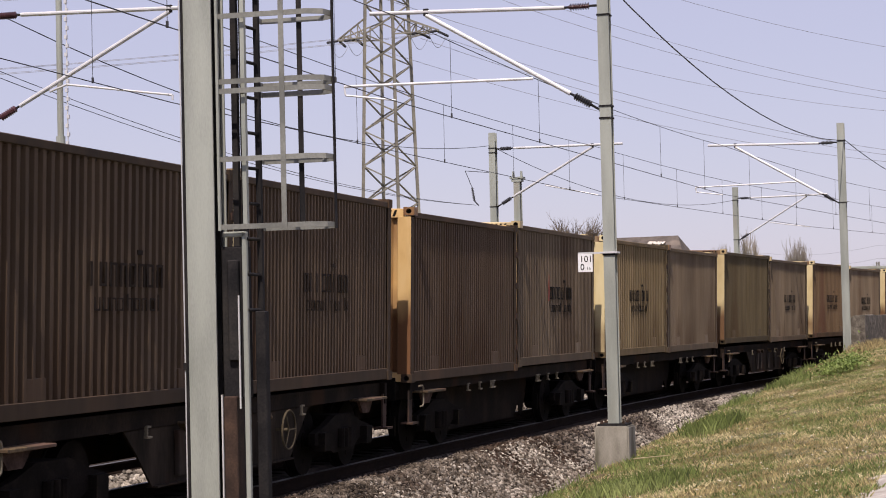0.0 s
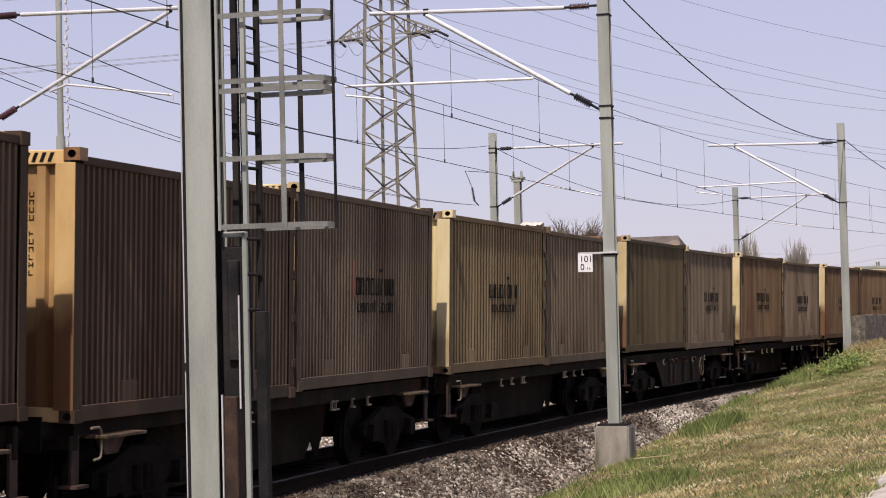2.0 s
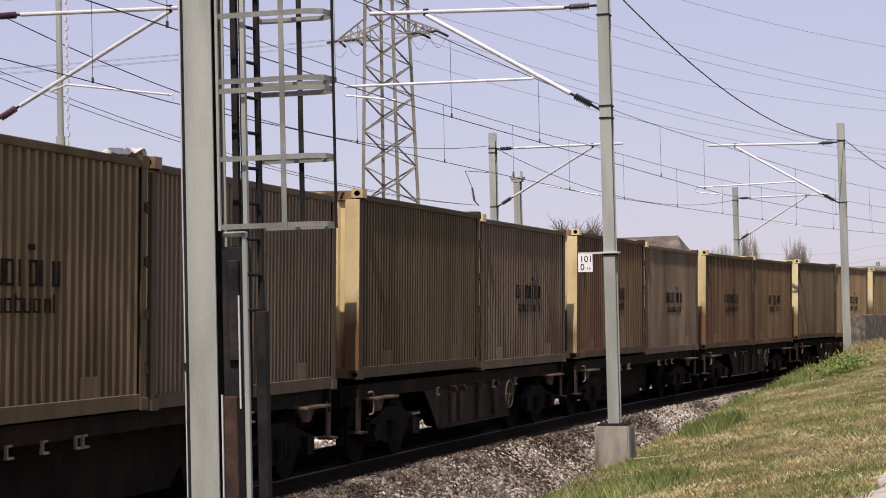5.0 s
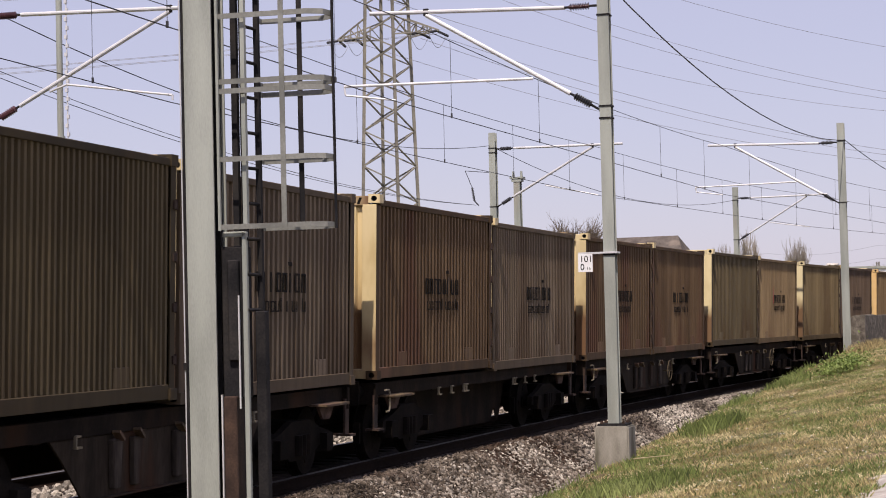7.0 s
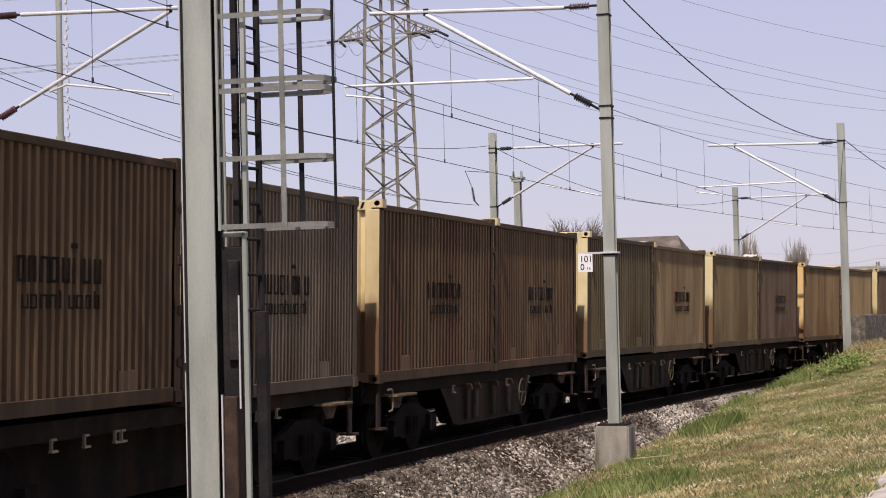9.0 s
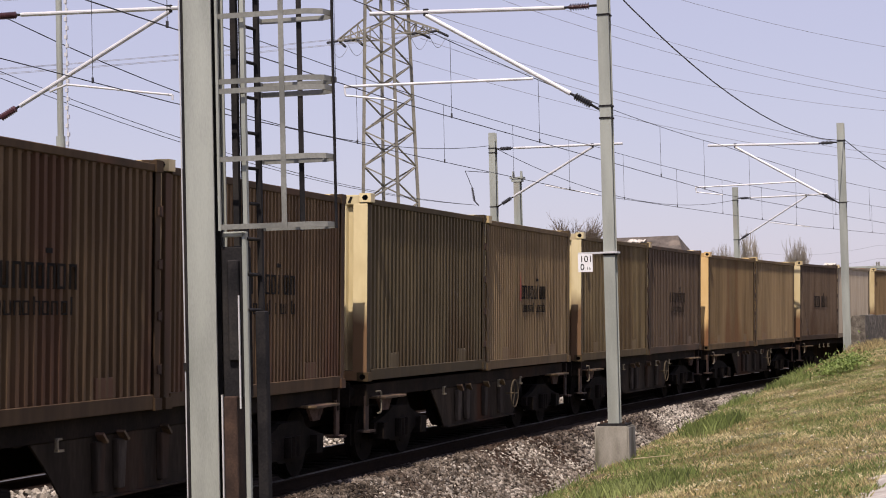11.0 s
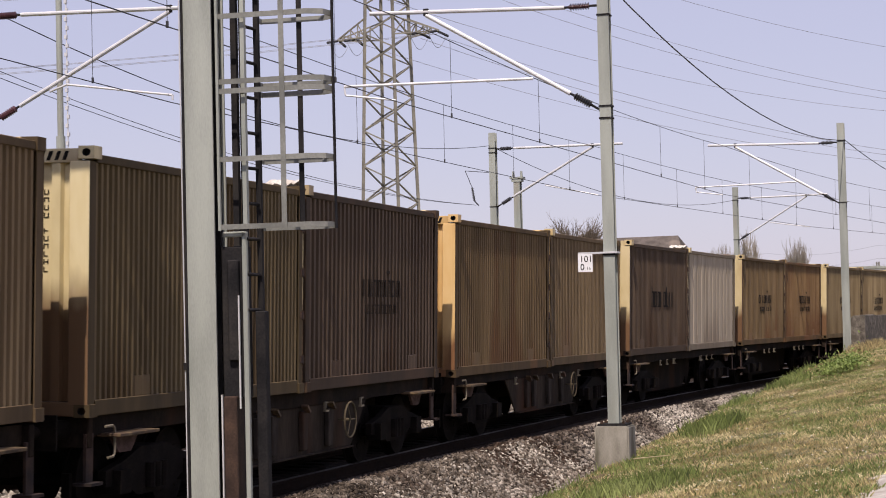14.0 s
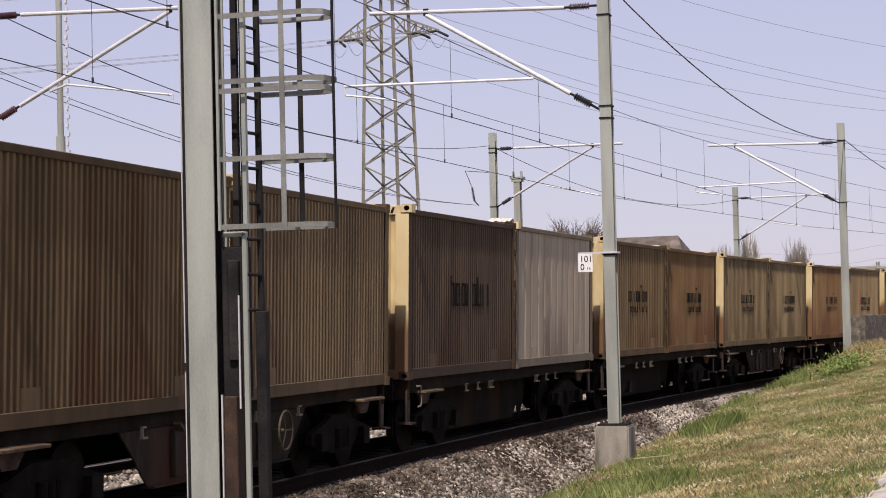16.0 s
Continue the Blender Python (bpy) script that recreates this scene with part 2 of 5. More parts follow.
M = {
    "galv": node_mat("galvanised_steel", ((0.25, 0.27, 0.24), (0.31, 0.33, 0.295), (0.37, 0.395, 0.35)), 0.6, 0.1, 1.2, 60, 0.05, (3, 3, 0.5), 0.4, (0.30, 0.28, 0.23), 0.66, 0.05),
    "cage": node_mat("dull_galvanised_strip", ((0.15, 0.155, 0.14), (0.20, 0.205, 0.185), (0.27, 0.275, 0.25)), 0.6, 0.1, 2, 40, 0.05, vary=0.05),
    "bright": node_mat("bright_aluminium", ((0.62, 0.62, 0.62), (0.72, 0.72, 0.72)), 0.4, 0.25, 4, 60, 0.03, vary=0.05),
    "darkiron": node_mat("dark_painted_iron", ((0.010, 0.010, 0.011), (0.02, 0.019, 0.02), (0.035, 0.032, 0.03)), 0.75, 0.0, 3, 50, 0.1, spec=0.1),
    "rust": node_mat("rusted_cast_iron", ((0.028, 0.017, 0.013), (0.05, 0.03, 0.022), (0.085, 0.05, 0.034)), 0.85, 0, 4, 60, 0.3, stains=(0.022, 0.016, 0.014)),
    # underframe grime and dust, darkened further for the shade below the boxes
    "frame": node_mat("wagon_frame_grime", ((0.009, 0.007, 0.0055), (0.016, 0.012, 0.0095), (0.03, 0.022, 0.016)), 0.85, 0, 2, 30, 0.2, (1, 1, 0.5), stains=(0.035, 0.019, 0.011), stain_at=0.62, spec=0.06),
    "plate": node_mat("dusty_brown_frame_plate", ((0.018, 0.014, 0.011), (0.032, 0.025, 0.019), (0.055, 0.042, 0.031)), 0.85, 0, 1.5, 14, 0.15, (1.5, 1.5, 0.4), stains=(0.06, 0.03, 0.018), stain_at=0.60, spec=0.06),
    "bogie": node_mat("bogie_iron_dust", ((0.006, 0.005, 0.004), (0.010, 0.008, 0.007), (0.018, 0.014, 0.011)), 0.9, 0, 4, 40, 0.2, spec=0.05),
    "step": node_mat("worn_step_paint", ((0.04, 0.027, 0.017), (0.08, 0.053, 0.03), (0.20, 0.145, 0.075)), 0.7, 0, 4, 40, 0.1, stains=(0.12, 0.07, 0.05), stain_at=0.58),
    "rib": node_mat("dusty_frame_rib", ((0.028, 0.023, 0.019), (0.05, 0.041, 0.034), (0.085, 0.07, 0.058)), 0.85, 0, 2, 14, 0.15, (1.5, 1.5, 0.4), stains=(0.05, 0.028, 0.018), stain_at=0.60, spec=0.06),
    "bracket": node_mat("rust_pink_primer", ((0.04, 0.026, 0.022), (0.075, 0.047, 0.04), (0.12, 0.08, 0.068)), 0.8, 0, 6, 40, 0.1, spec=0.1),
    "ironwheel": node_mat("grimy_handwheel_paint", ((0.07, 0.056, 0.036), (0.12, 0.095, 0.06)), 0.7, 0, 5, 40, 0.05, spec=0.1),
    "handle": node_mat("pale_handle_paint", ((0.13, 0.11, 0.075), (0.24, 0.205, 0.145)), 0.6, 0, 5, 40, 0.05),
    "black": node_mat("black_marking_paint", ((0.010, 0.009, 0.008), (0.022, 0.019, 0.016)), 0.8, 0, 6, 50, 0, spec=0.05),
    "faded": node_mat("faded_dark_lettering", ((0.018, 0.014, 0.011), (0.04, 0.03, 0.023)), 0.8, 0, 6, 50, 0, spec=0.05),
    "red": node_mat("red_marking_paint", ((0.22, 0.05, 0.03), (0.33, 0.08, 0.05)), 0.7, 0, 6, 50, 0),
    "tarp": node_mat("grey_cover_sheet", ((0.10, 0.10, 0.10), (0.17, 0.16, 0.15)), 0.8, 0, 3, 30, 0.1),
    "cloth": node_mat("soiled_white_cover_cloth", ((0.34, 0.31, 0.26), (0.50, 0.46, 0.40), (0.64, 0.60, 0.54)), 0.9, 0, 6, 30, 0.1),
    "porcelain": node_mat("brown_porcelain", ((0.05, 0.022, 0.026), (0.085, 0.036, 0.04)), 0.25, 0, 5, 30, 0, spec=0.5),
    "composite": node_mat("dark_polymer_insulator", ((0.03, 0.03, 0.035), (0.05, 0.05, 0.055)), 0.5, 0, 5, 30, 0),
    "wire": node_mat("dark_copper_wire", ((0.035, 0.035, 0.04), (0.06, 0.06, 0.065)), 0.6, 0.3, 5, 30, 0),
    "farwire": node_mat("aluminium_conductor", ((0.24, 0.24, 0.27), (0.30, 0.30, 0.33)), 0.6, 0.3, 5, 30, 0),
    "lattice": node_mat("weathered_tower_steel", ((0.14, 0.132, 0.11), (0.21, 0.197, 0.163), (0.28, 0.262, 0.215)), 0.75, 0.1, 0.5, 8, 0.05),
    "concrete": node_mat("weathered_concrete", ((0.19, 0.175, 0.145), (0.29, 0.27, 0.225), (0.38, 0.355, 0.30)), 0.9, 0, 2.5, 45, 0.35, (2, 2, 0.6), stains=(0.13, 0.12, 0.09), stain_at=0.54),
    "rubble": node_mat("rough_grey_wall", ((0.07, 0.06, 0.048), (0.135, 0.118, 0.095), (0.22, 0.195, 0.16)), 0.95, 0, 6, 28, 0.9, bump_dist=0.05, stains=(0.10, 0.09, 0.07), stain_at=0.55),
    # rail, sleeper and bed tones lowered to deepen the shadow under the train
    "rail": node_mat("rusty_rail_side", ((0.012, 0.008, 0.006), (0.024, 0.015, 0.011)), 0.9, 0, 8, 50, 0.2, spec=0.05),
    "railtop": node_mat("polished_rail_head", ((0.10, 0.095, 0.09), (0.20, 0.19, 0.18)), 0.5, 0.6, 4, 40, 0.02),
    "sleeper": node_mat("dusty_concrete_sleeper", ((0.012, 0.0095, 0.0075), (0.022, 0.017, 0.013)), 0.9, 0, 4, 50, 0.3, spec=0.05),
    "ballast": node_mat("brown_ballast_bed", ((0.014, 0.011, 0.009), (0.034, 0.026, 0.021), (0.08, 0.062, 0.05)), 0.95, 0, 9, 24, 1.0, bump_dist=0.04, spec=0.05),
    "stone": node_mat("ballast_stone", ((0.095, 0.08, 0.064), (0.27, 0.238, 0.198), (0.47, 0.43, 0.365)), 0.9, 0, 0.7, 30, 0.2, vary=0.7, stains=(0.09, 0.068, 0.054), stain_at=0.60, island=True, spec=0.12),
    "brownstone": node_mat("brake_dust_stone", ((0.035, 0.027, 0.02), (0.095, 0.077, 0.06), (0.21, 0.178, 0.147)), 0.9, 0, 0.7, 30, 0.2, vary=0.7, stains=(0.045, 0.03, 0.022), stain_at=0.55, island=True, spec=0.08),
    # soil toned green and dark to pass for shade between the blades
    "soil": node_mat("dry_grassy_soil", ((0.075, 0.07, 0.03), (0.13, 0.115, 0.052), (0.21, 0.175, 0.085)), 0.95, 0, 1.2, 22, 0.8, bump_dist=0.04, stains=(0.15, 0.095, 0.055), stain_at=0.58),
    "path": node_mat("pale_gravel_path", ((0.28, 0.25, 0.215), (0.39, 0.355, 0.31), (0.50, 0.465, 0.415)), 0.95, 0, 5, 60, 0.6),
    "field": node_mat("far_meadow", ((0.07, 0.08, 0.03), (0.12, 0.115, 0.05), (0.18, 0.15, 0.08)), 0.95, 0, 0.06, 1.5, 0.3),
    "drygrass": node_mat("dry_grass_blades", ((0.20, 0.155, 0.07), (0.37, 0.30, 0.145), (0.62, 0.54, 0.32)), 0.85, 0, 0.7, 6, 0, vary=0.6, island=True),
    "grass": node_mat("green_grass_blades", ((0.085, 0.115, 0.03), (0.15, 0.19, 0.055), (0.26, 0.30, 0.11)), 0.75, 0, 0.7, 6, 0, vary=0.55, island=True),
    "leaf": node_mat("fresh_weed_leaves", ((0.10, 0.15, 0.03), (0.165, 0.23, 0.055), (0.25, 0.31, 0.10)), 0.6, 0, 2, 10, 0, vary=0.35, island=True),
    "straw": node_mat("straw", ((0.45, 0.38, 0.22), (0.60, 0.52, 0.33)), 0.8, 0, 4, 20, 0),
    "clover": node_mat("clover_leaves", ((0.06, 0.09, 0.028), (0.10, 0.13, 0.045), (0.17, 0.19, 0.08)), 0.8, 0, 0.8, 8, 0, vary=0.4, island=True),
    "daisy": node_mat("white_petals", ((0.70, 0.70, 0.66), (0.8, 0.8, 0.76)), 0.8, 0, 4, 20, 0),
    "bark": node_mat("winter_bark", ((0.10, 0.075, 0.055), (0.17, 0.135, 0.10), (0.25, 0.205, 0.155)), 0.9, 0, 0.6, 5, 0.2),
    "poplar": node_mat("pale_poplar_twigs", ((0.22, 0.19, 0.15), (0.31, 0.275, 0.225), (0.40, 0.36, 0.30)), 0.9, 0, 0.6, 5, 0.1),
    "tiles": node_mat("old_brown_roof_tiles", ((0.065, 0.054, 0.046), (0.10, 0.084, 0.072), (0.145, 0.122, 0.105)), 0.9, 0, 1.5, 14, 0.4, stains=(0.19, 0.155, 0.125), stain_at=0.63),
    "render": node_mat("pale_render", ((0.50, 0.47, 0.42), (0.60, 0.57, 0.52)), 0.9, 0, 1, 20, 0.1),
    "glass": node_mat("dark_window_glass", ((0.03, 0.035, 0.04), (0.05, 0.055, 0.06)), 0.1, 0, 1, 5, 0, spec=0.5),
    "white": node_mat("white_sheet", ((0.74, 0.74, 0.74), (0.82, 0.82, 0.82)), 0.6, 0, 2, 20, 0.02, vary=0.03),
}

# ---- mesh helpers ----


def box(bm, c, size, m=None):
    """An axis-aligned box with centre c, turned by m."""
    mat = Matrix.Translation(c) @ Matrix.Diagonal((*size, 1))
    return bmesh.ops.create_cube(bm, size=1, matrix=(m @ mat) if m else mat)["verts"]


def bar(bm, a, b, r, r2=None, n=8):
    """A round bar from a to b."""
    a, b = Vector(a), Vector(b)
    d = b - a
    mat = Matrix.Translation((a + b) / 2) @ d.to_track_quat("Z", "Y").to_matrix().to_4x4()
    bmesh.ops.create_cone(bm, cap_ends=True, segments=n, radius1=r, radius2=r if r2 is None else r2, depth=d.length, matrix=mat)


def strut(bm, a, b, w, h=None):
    """A square bar from a to b."""
    a, b = Vector(a), Vector(b)
    d = b - a
    mat = Matrix.Translation((a + b) / 2) @ d.to_track_quat("Z", "Y").to_matrix().to_4x4() @ Matrix.Diagonal((w, h or w, d.length, 1))
    bmesh.ops.create_cube(bm, size=1, matrix=mat)


def prism(bm, pts, axis, lo, hi):
    """Extrudes the 2D outline pts along axis 0, 1 or 2 from lo to hi."""
    def put(p, w):
        return {0: (w, p[0], p[1]), 1: (p[0], w, p[1]), 2: (p[0], p[1], w)}[axis]
    a = [bm.verts.new(put(p, lo)) for p in pts]
    b = [bm.verts.new(put(p, hi)) for p in pts]
    n = len(pts)
    fs = [bm.faces.new((a[i], a[(i + 1) % n], b[(i + 1) % n], b[i])) for i in range(n)]
    fs += [bm.faces.new(a[::-1]), bm.faces.new(b)]
    bmesh.ops.recalc_face_normals(bm, faces=fs)


def bevel(bm, w, seg=1):
    bmesh.ops.bevel(bm, geom=[e for e in bm.edges if len(e.link_faces) == 2 and e.calc_face_angle(0) > 0.6], offset=w, segments=seg, affect="EDGES", clamp_overlap=True)


def mesh_of(name, bm, smooth=False):
    me = bpy.data.meshes.new(name)
    bm.to_mesh(me)
    bm.free()
    if smooth:
        me.shade_smooth()
        me.set_sharp_from_angle(angle=radians(40))
    return me


def part(name, bm, material, parent=None, label="", smooth=False, at=None):
    """One mesh object of a bmesh, or of a mesh that is shared, under a thing or a part."""
    me = bm if isinstance(bm, bpy.types.Mesh) else mesh_of(name, bm, smooth)
    if not me.materials:
        me.materials.append(material)
    ob = new(name, me)
    if me.materials[0] != material:
        ob.material_slots[0].link = "OBJECT"
        ob.material_slots[0].material = material
    ob.parent = parent
    if at is not None:
        ob.matrix_basis = at
    return tagged(ob, label)


def thing(name, m, label, category, group="", kind=""):
    ob = new(name)
    ob.matrix_basis = m
    ob.empty_display_size = 0.3
    return tagged(ob, label, category, group, kind)


def B():
    return bmesh.new()


# ---- the line of the track: a curve to the right, laid out by length s, offset u and height z ----
K0, K1, OFF, CANT = 0.0020954, 0.000007433, 9.13539, 0.029634
LEN = np.linspace(-200, 700, 3601)
CURV = np.where(LEN < 0, K0, np.where(LEN < 150, K0 + K1 * LEN, np.maximum(0, (K0 + K1 * 150) * (1 - (LEN - 150) / 60))))
STEP = LEN[1] - LEN[0]
TURN = np.concatenate([[0], np.cumsum((CURV[1:] + CURV[:-1]) / 2 * STEP)])
TURN -= np.interp(0, LEN, TURN)
TX = np.concatenate([[0], np.cumsum((np.sin(TURN[1:]) + np.sin(TURN[:-1])) / 2 * STEP)])
TY = np.concatenate([[0], np.cumsum((np.cos(TURN[1:]) + np.cos(TURN[:-1])) / 2 * STEP)])
TX -= np.interp(0, LEN, TX) + OFF
TY -= np.interp(0, LEN, TY)


def heading(s):
    return float(np.interp(s, LEN, TURN))


def spot(s, u=0.0, z=0.0):
    """World point beside the track."""
    h = heading(s)
    return Vector((float(np.interp(s, LEN, TX)) + u * math.cos(h), float(np.interp(s, LEN, TY)) - u * math.sin(h), z))


def stand(s, u=0.0, z=0.0):
    """An upright pose beside the track: x across to the right, y along it."""
    return Matrix.Translation(spot(s, u, z)) @ Matrix.Rotation(-heading(s), 4, "Z")


def spots(s, u, z):
    """The same for arrays."""
    h = np.interp(s, LEN, TURN)
    return np.stack([np.interp(s, LEN, TX) + u * np.cos(h), np.interp(s, LEN, TY) - u * np.sin(h), z], -1)


# ---- the ground: one sheet with the track bed, the bank and the path, out to the horizon ----
def ground_height(s, u):
    """Height of the ground (arrays) and which surface it is: 0 ballast, 1 grass, 2 path, 3 field."""
    toe = np.interp(s, [-60, 30, 36, 51, 58, 64.5, 80, 120, 260], [-0.67, -0.67, -0.45, 0.06, 0.42, 0.80, 1.0, 0.9, 0.3])
    bed = np.where(u > -1.9, -0.19 - np.maximum(u - 1.5, 0) / 1.5, -0.19 - np.maximum(-6.1 - u, 0) / 1.5)
    bank = toe + np.where(u < 3.2, (u - 3.2) * 0.85, np.minimum(u - 3.2, 5.6) * 0.15)
    near = np.where(u > 1.5, np.maximum(bed, bank), bed)
    far = np.maximum(bed, -0.75 + 0.75 * np.clip((-u - 12) / 30, 0, 1))
    z = np.where(u > -1.9, near, far)
    kind = np.where(u > 1.5, np.where(bank >= bed, np.where((u > 8.42) & (u < 11.6), 2, 1), 0), np.where(bed >= far - 1e-6, 0, 3))
    return z, kind


def build_ground():
    ss = np.concatenate([np.arange(-120, 8, 8.0), np.arange(8, 76, 0.4), np.arange(76, 120, 2.0), np.arange(120, 261, 10.0)])
    uu = np.concatenate([[-60, -45, -35, -25, -18, -12, -9], np.arange(-8, -5, 0.5), np.arange(-5, 1.4, 0.8), np.arange(1.5, 10.1, 0.2), [11, 11.6, 13, 16, 22, 30, 45]])
    S_, U_ = np.meshgrid(ss, uu, indexing="ij")
    z, kind = ground_height(S_, U_)
    rough = np.array([[noise.noise((a * 1.3, b * 1.3, 0)) + 0.5 * noise.noise((a * 4, b * 4, 3)) for b in uu] for a in ss])
    z = z + rough * np.where(kind == 1, 0.055, np.where(kind == 0, 0.018, 0.01))
    pts = spots(S_, U_, z).reshape(-1, 3)
    ns, nu = len(ss), len(uu)
    quads, mats = [], []
    for i in range(ns - 1):
        for j in range(nu - 1):
            quads.append((i * nu + j, i * nu + j + 1, (i + 1) * nu + j + 1, (i + 1) * nu + j))
            mats.append(int(kind[i, j] if kind[i, j] == kind[i, j + 1] else max(kind[i, j], kind[i, j + 1])) if uu[j] > -9 else 3)
    ring = [j for j in range(nu)] + [i * nu + nu - 1 for i in range(1, ns)] + [(ns - 1) * nu + j for j in range(nu - 2, -1, -1)] + [i * nu for i in range(ns - 2, 0, -1)]
    mid = np.array([-6.0, 60.0])
    outer = []
    for k in ring:
        d = pts[k, :2] - mid
        d = d / np.linalg.norm(d)
        outer.append((*(mid + d * 4200), -2.0))
    base = len(pts)
    verts = [tuple(v) for v in pts] + outer
    for a in range(len(ring)):
        b = (a + 1) % len(ring)
        quads.append((ring[b], ring[a], base + a, base + b))
        mats.append(3)
    me = bpy.data.meshes.new("ground")
    me.from_pydata(verts, [], quads)
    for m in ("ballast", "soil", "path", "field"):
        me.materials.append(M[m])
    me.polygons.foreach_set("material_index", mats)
    me.polygons.foreach_set("use_smooth", [True] * len(quads))
    me.update()
    tagged(new("ground", me), "ballast bed, dry grassy bank, pale gravel path and meadow", "ground", kind="structure")


build_ground()


def sweep(name, outline, s0, s1, ds, u, z, cant, materials, top_rows=(), label="", category=""):
    """A bar with one cross-section along the track."""
    ss = np.arange(s0, s1 + ds / 2, ds)
    n = len(outline)
    verts, faces, mats = [], [], []
    for s in ss:
        for a, b in outline:
            x, h = (u + a), (z + b)
            verts.append(tuple(spot(s, x * math.cos(cant) + h * math.sin(cant), h * math.cos(cant) - x * math.sin(cant))))
    for i in range(len(ss) - 1):
        for j in range(n):
            faces.append((i * n + j, i * n + (j + 1) % n, (i + 1) * n + (j + 1) % n, (i + 1) * n + j))
            mats.append(1 if j in top_rows else 0)
    faces += [tuple(range(n))[::-1], tuple((len(ss) - 1) * n + j for j in range(n))]
    mats += [0, 0]
    me = bpy.data.meshes.new(name)
    me.from_pydata(verts, [], faces)
    for m in materials:
        me.materials.append(m)
    me.polygons.foreach_set("material_index", mats)
    me.update()
    return tagged(new(name, me), label, category, kind="structure")


RAIL = [(-0.07, -0.17), (0.07, -0.17), (0.07, -0.155), (0.012, -0.135), (0.012, -0.045), (0.036, -0.035), (0.036, -0.006), (0.028, 0), (-0.028, 0), (-0.036, -0.006), (-0.036, -0.035), (-0.012, -0.045), (-0.012, -0.135), (-0.07, -0.155)]
for track_u in (0.0, -4.0):
    for side in (0.7535, -0.7535):
        sweep("rail", RAIL, -60, 190, 1.0, track_u + side, 0 if track_u == 0 else -0.03, CANT if track_u == 0 else 0.0, [M["rail"], M["railtop"]], (6, 7, 8), "rusty steel rail with a polished running face", "rail")

bm = B()
prism(bm, [(-1.3, -0.36), (1.3, -0.36), (1.3, -0.20), (0.95, -0.175), (0.45, -0.175), (0.3, -0.20), (-0.3, -0.20), (-0.45, -0.175), (-0.95, -0.175), (-1.3, -0.20)], 1, -0.13, 0.13)
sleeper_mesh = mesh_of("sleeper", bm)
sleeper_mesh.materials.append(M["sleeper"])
for track_u, turn_by in ((0.0, CANT), (-4.0, 0.0)):
    for k in range(110):
        ob = new("sleeper", sleeper_mesh)
        ob.matrix_basis = stand(14 + k * 0.6, track_u, 0 if track_u == 0 else -0.03) @ Matrix.Rotation(turn_by, 4, "Y")
        tagged(ob, "dusty concrete railway sleeper set in ballast, darkened for shade", "sleeper", "sleepers under the rails", "structure")


# ---- container wagons ----
PITCH_W, LONG, GAP, WIDE, FLOOR, TALL = 13.4058, 6.15, 0.098, 2.44, 1.155, 2.615
FRONT0 = 29.0365
INSET = 0.045     # how far the sheet sides stand back from the castings


def run(t):
    """How far the train has come by t."""
    return 5.54684 * t + 0.112067 * t ** 2 / 2 + 0.0052425 * t ** 3 / 6 + 0.00025178 * t ** 4 / 24


def wagon_pose(index, t):
    """Pose of a wagon's middle at rail height."""
    s = FRONT0 + index * PITCH_W - run(t) + LONG + GAP / 2
    a, b = spot(s - 4.4), spot(s + 4.4)
    d = b - a
    mid = (a + b) / 2
    return Matrix.Translation(mid) @ Matrix.Rotation(-math.atan2(d.x, d.y), 4, "Z") @ Matrix.Rotation(CANT, 4, "Y")


def corrugated(pitch, ridge, valley, depth, length, z0, z1):
    """Upright corrugated sheet in the yz plane, ridges to +x."""
    bm = B()
    n = int(round(length / pitch))
    pitch = length / n
    ys = []
    for k in range(n):
        y = -length / 2 + k * pitch
        slope = (pitch - ridge - valley) / 2
        a = y + valley / 2
        ys += [(y, 0), (a, 0), (a + slope * 0.9, depth * 0.975), (a + slope + 0.004, depth), (a + slope + ridge - 0.004, depth), (a + slope * 1.1 + ridge, depth * 0.975), (a + 2 * slope + ridge, 0)]
    ys.append((length / 2, 0))
    prev = None
    rnd = random.Random(7)
    for y, x in ys:
        if prev and abs(prev[0] - y) < 1e-6:
            continue
        row = [bm.verts.new((x + (0.003 * rnd.uniform(-1, 1) if 0 < k < 4 else 0), y, z0 + (z1 - z0) * k / 4)) for k in range(5)]
        if prev:
            for k in range(4):
                bm.faces.new((prev[1][k], row[k], row[k + 1], prev[1][k + 1]))
        prev = (y, row)
    bmesh.ops.recalc_face_normals(bm, faces=bm.faces)
    g = bm.faces[:]
    if g[0].normal.x < 0:
        bmesh.ops.reverse_faces(bm, faces=g)
    return bm


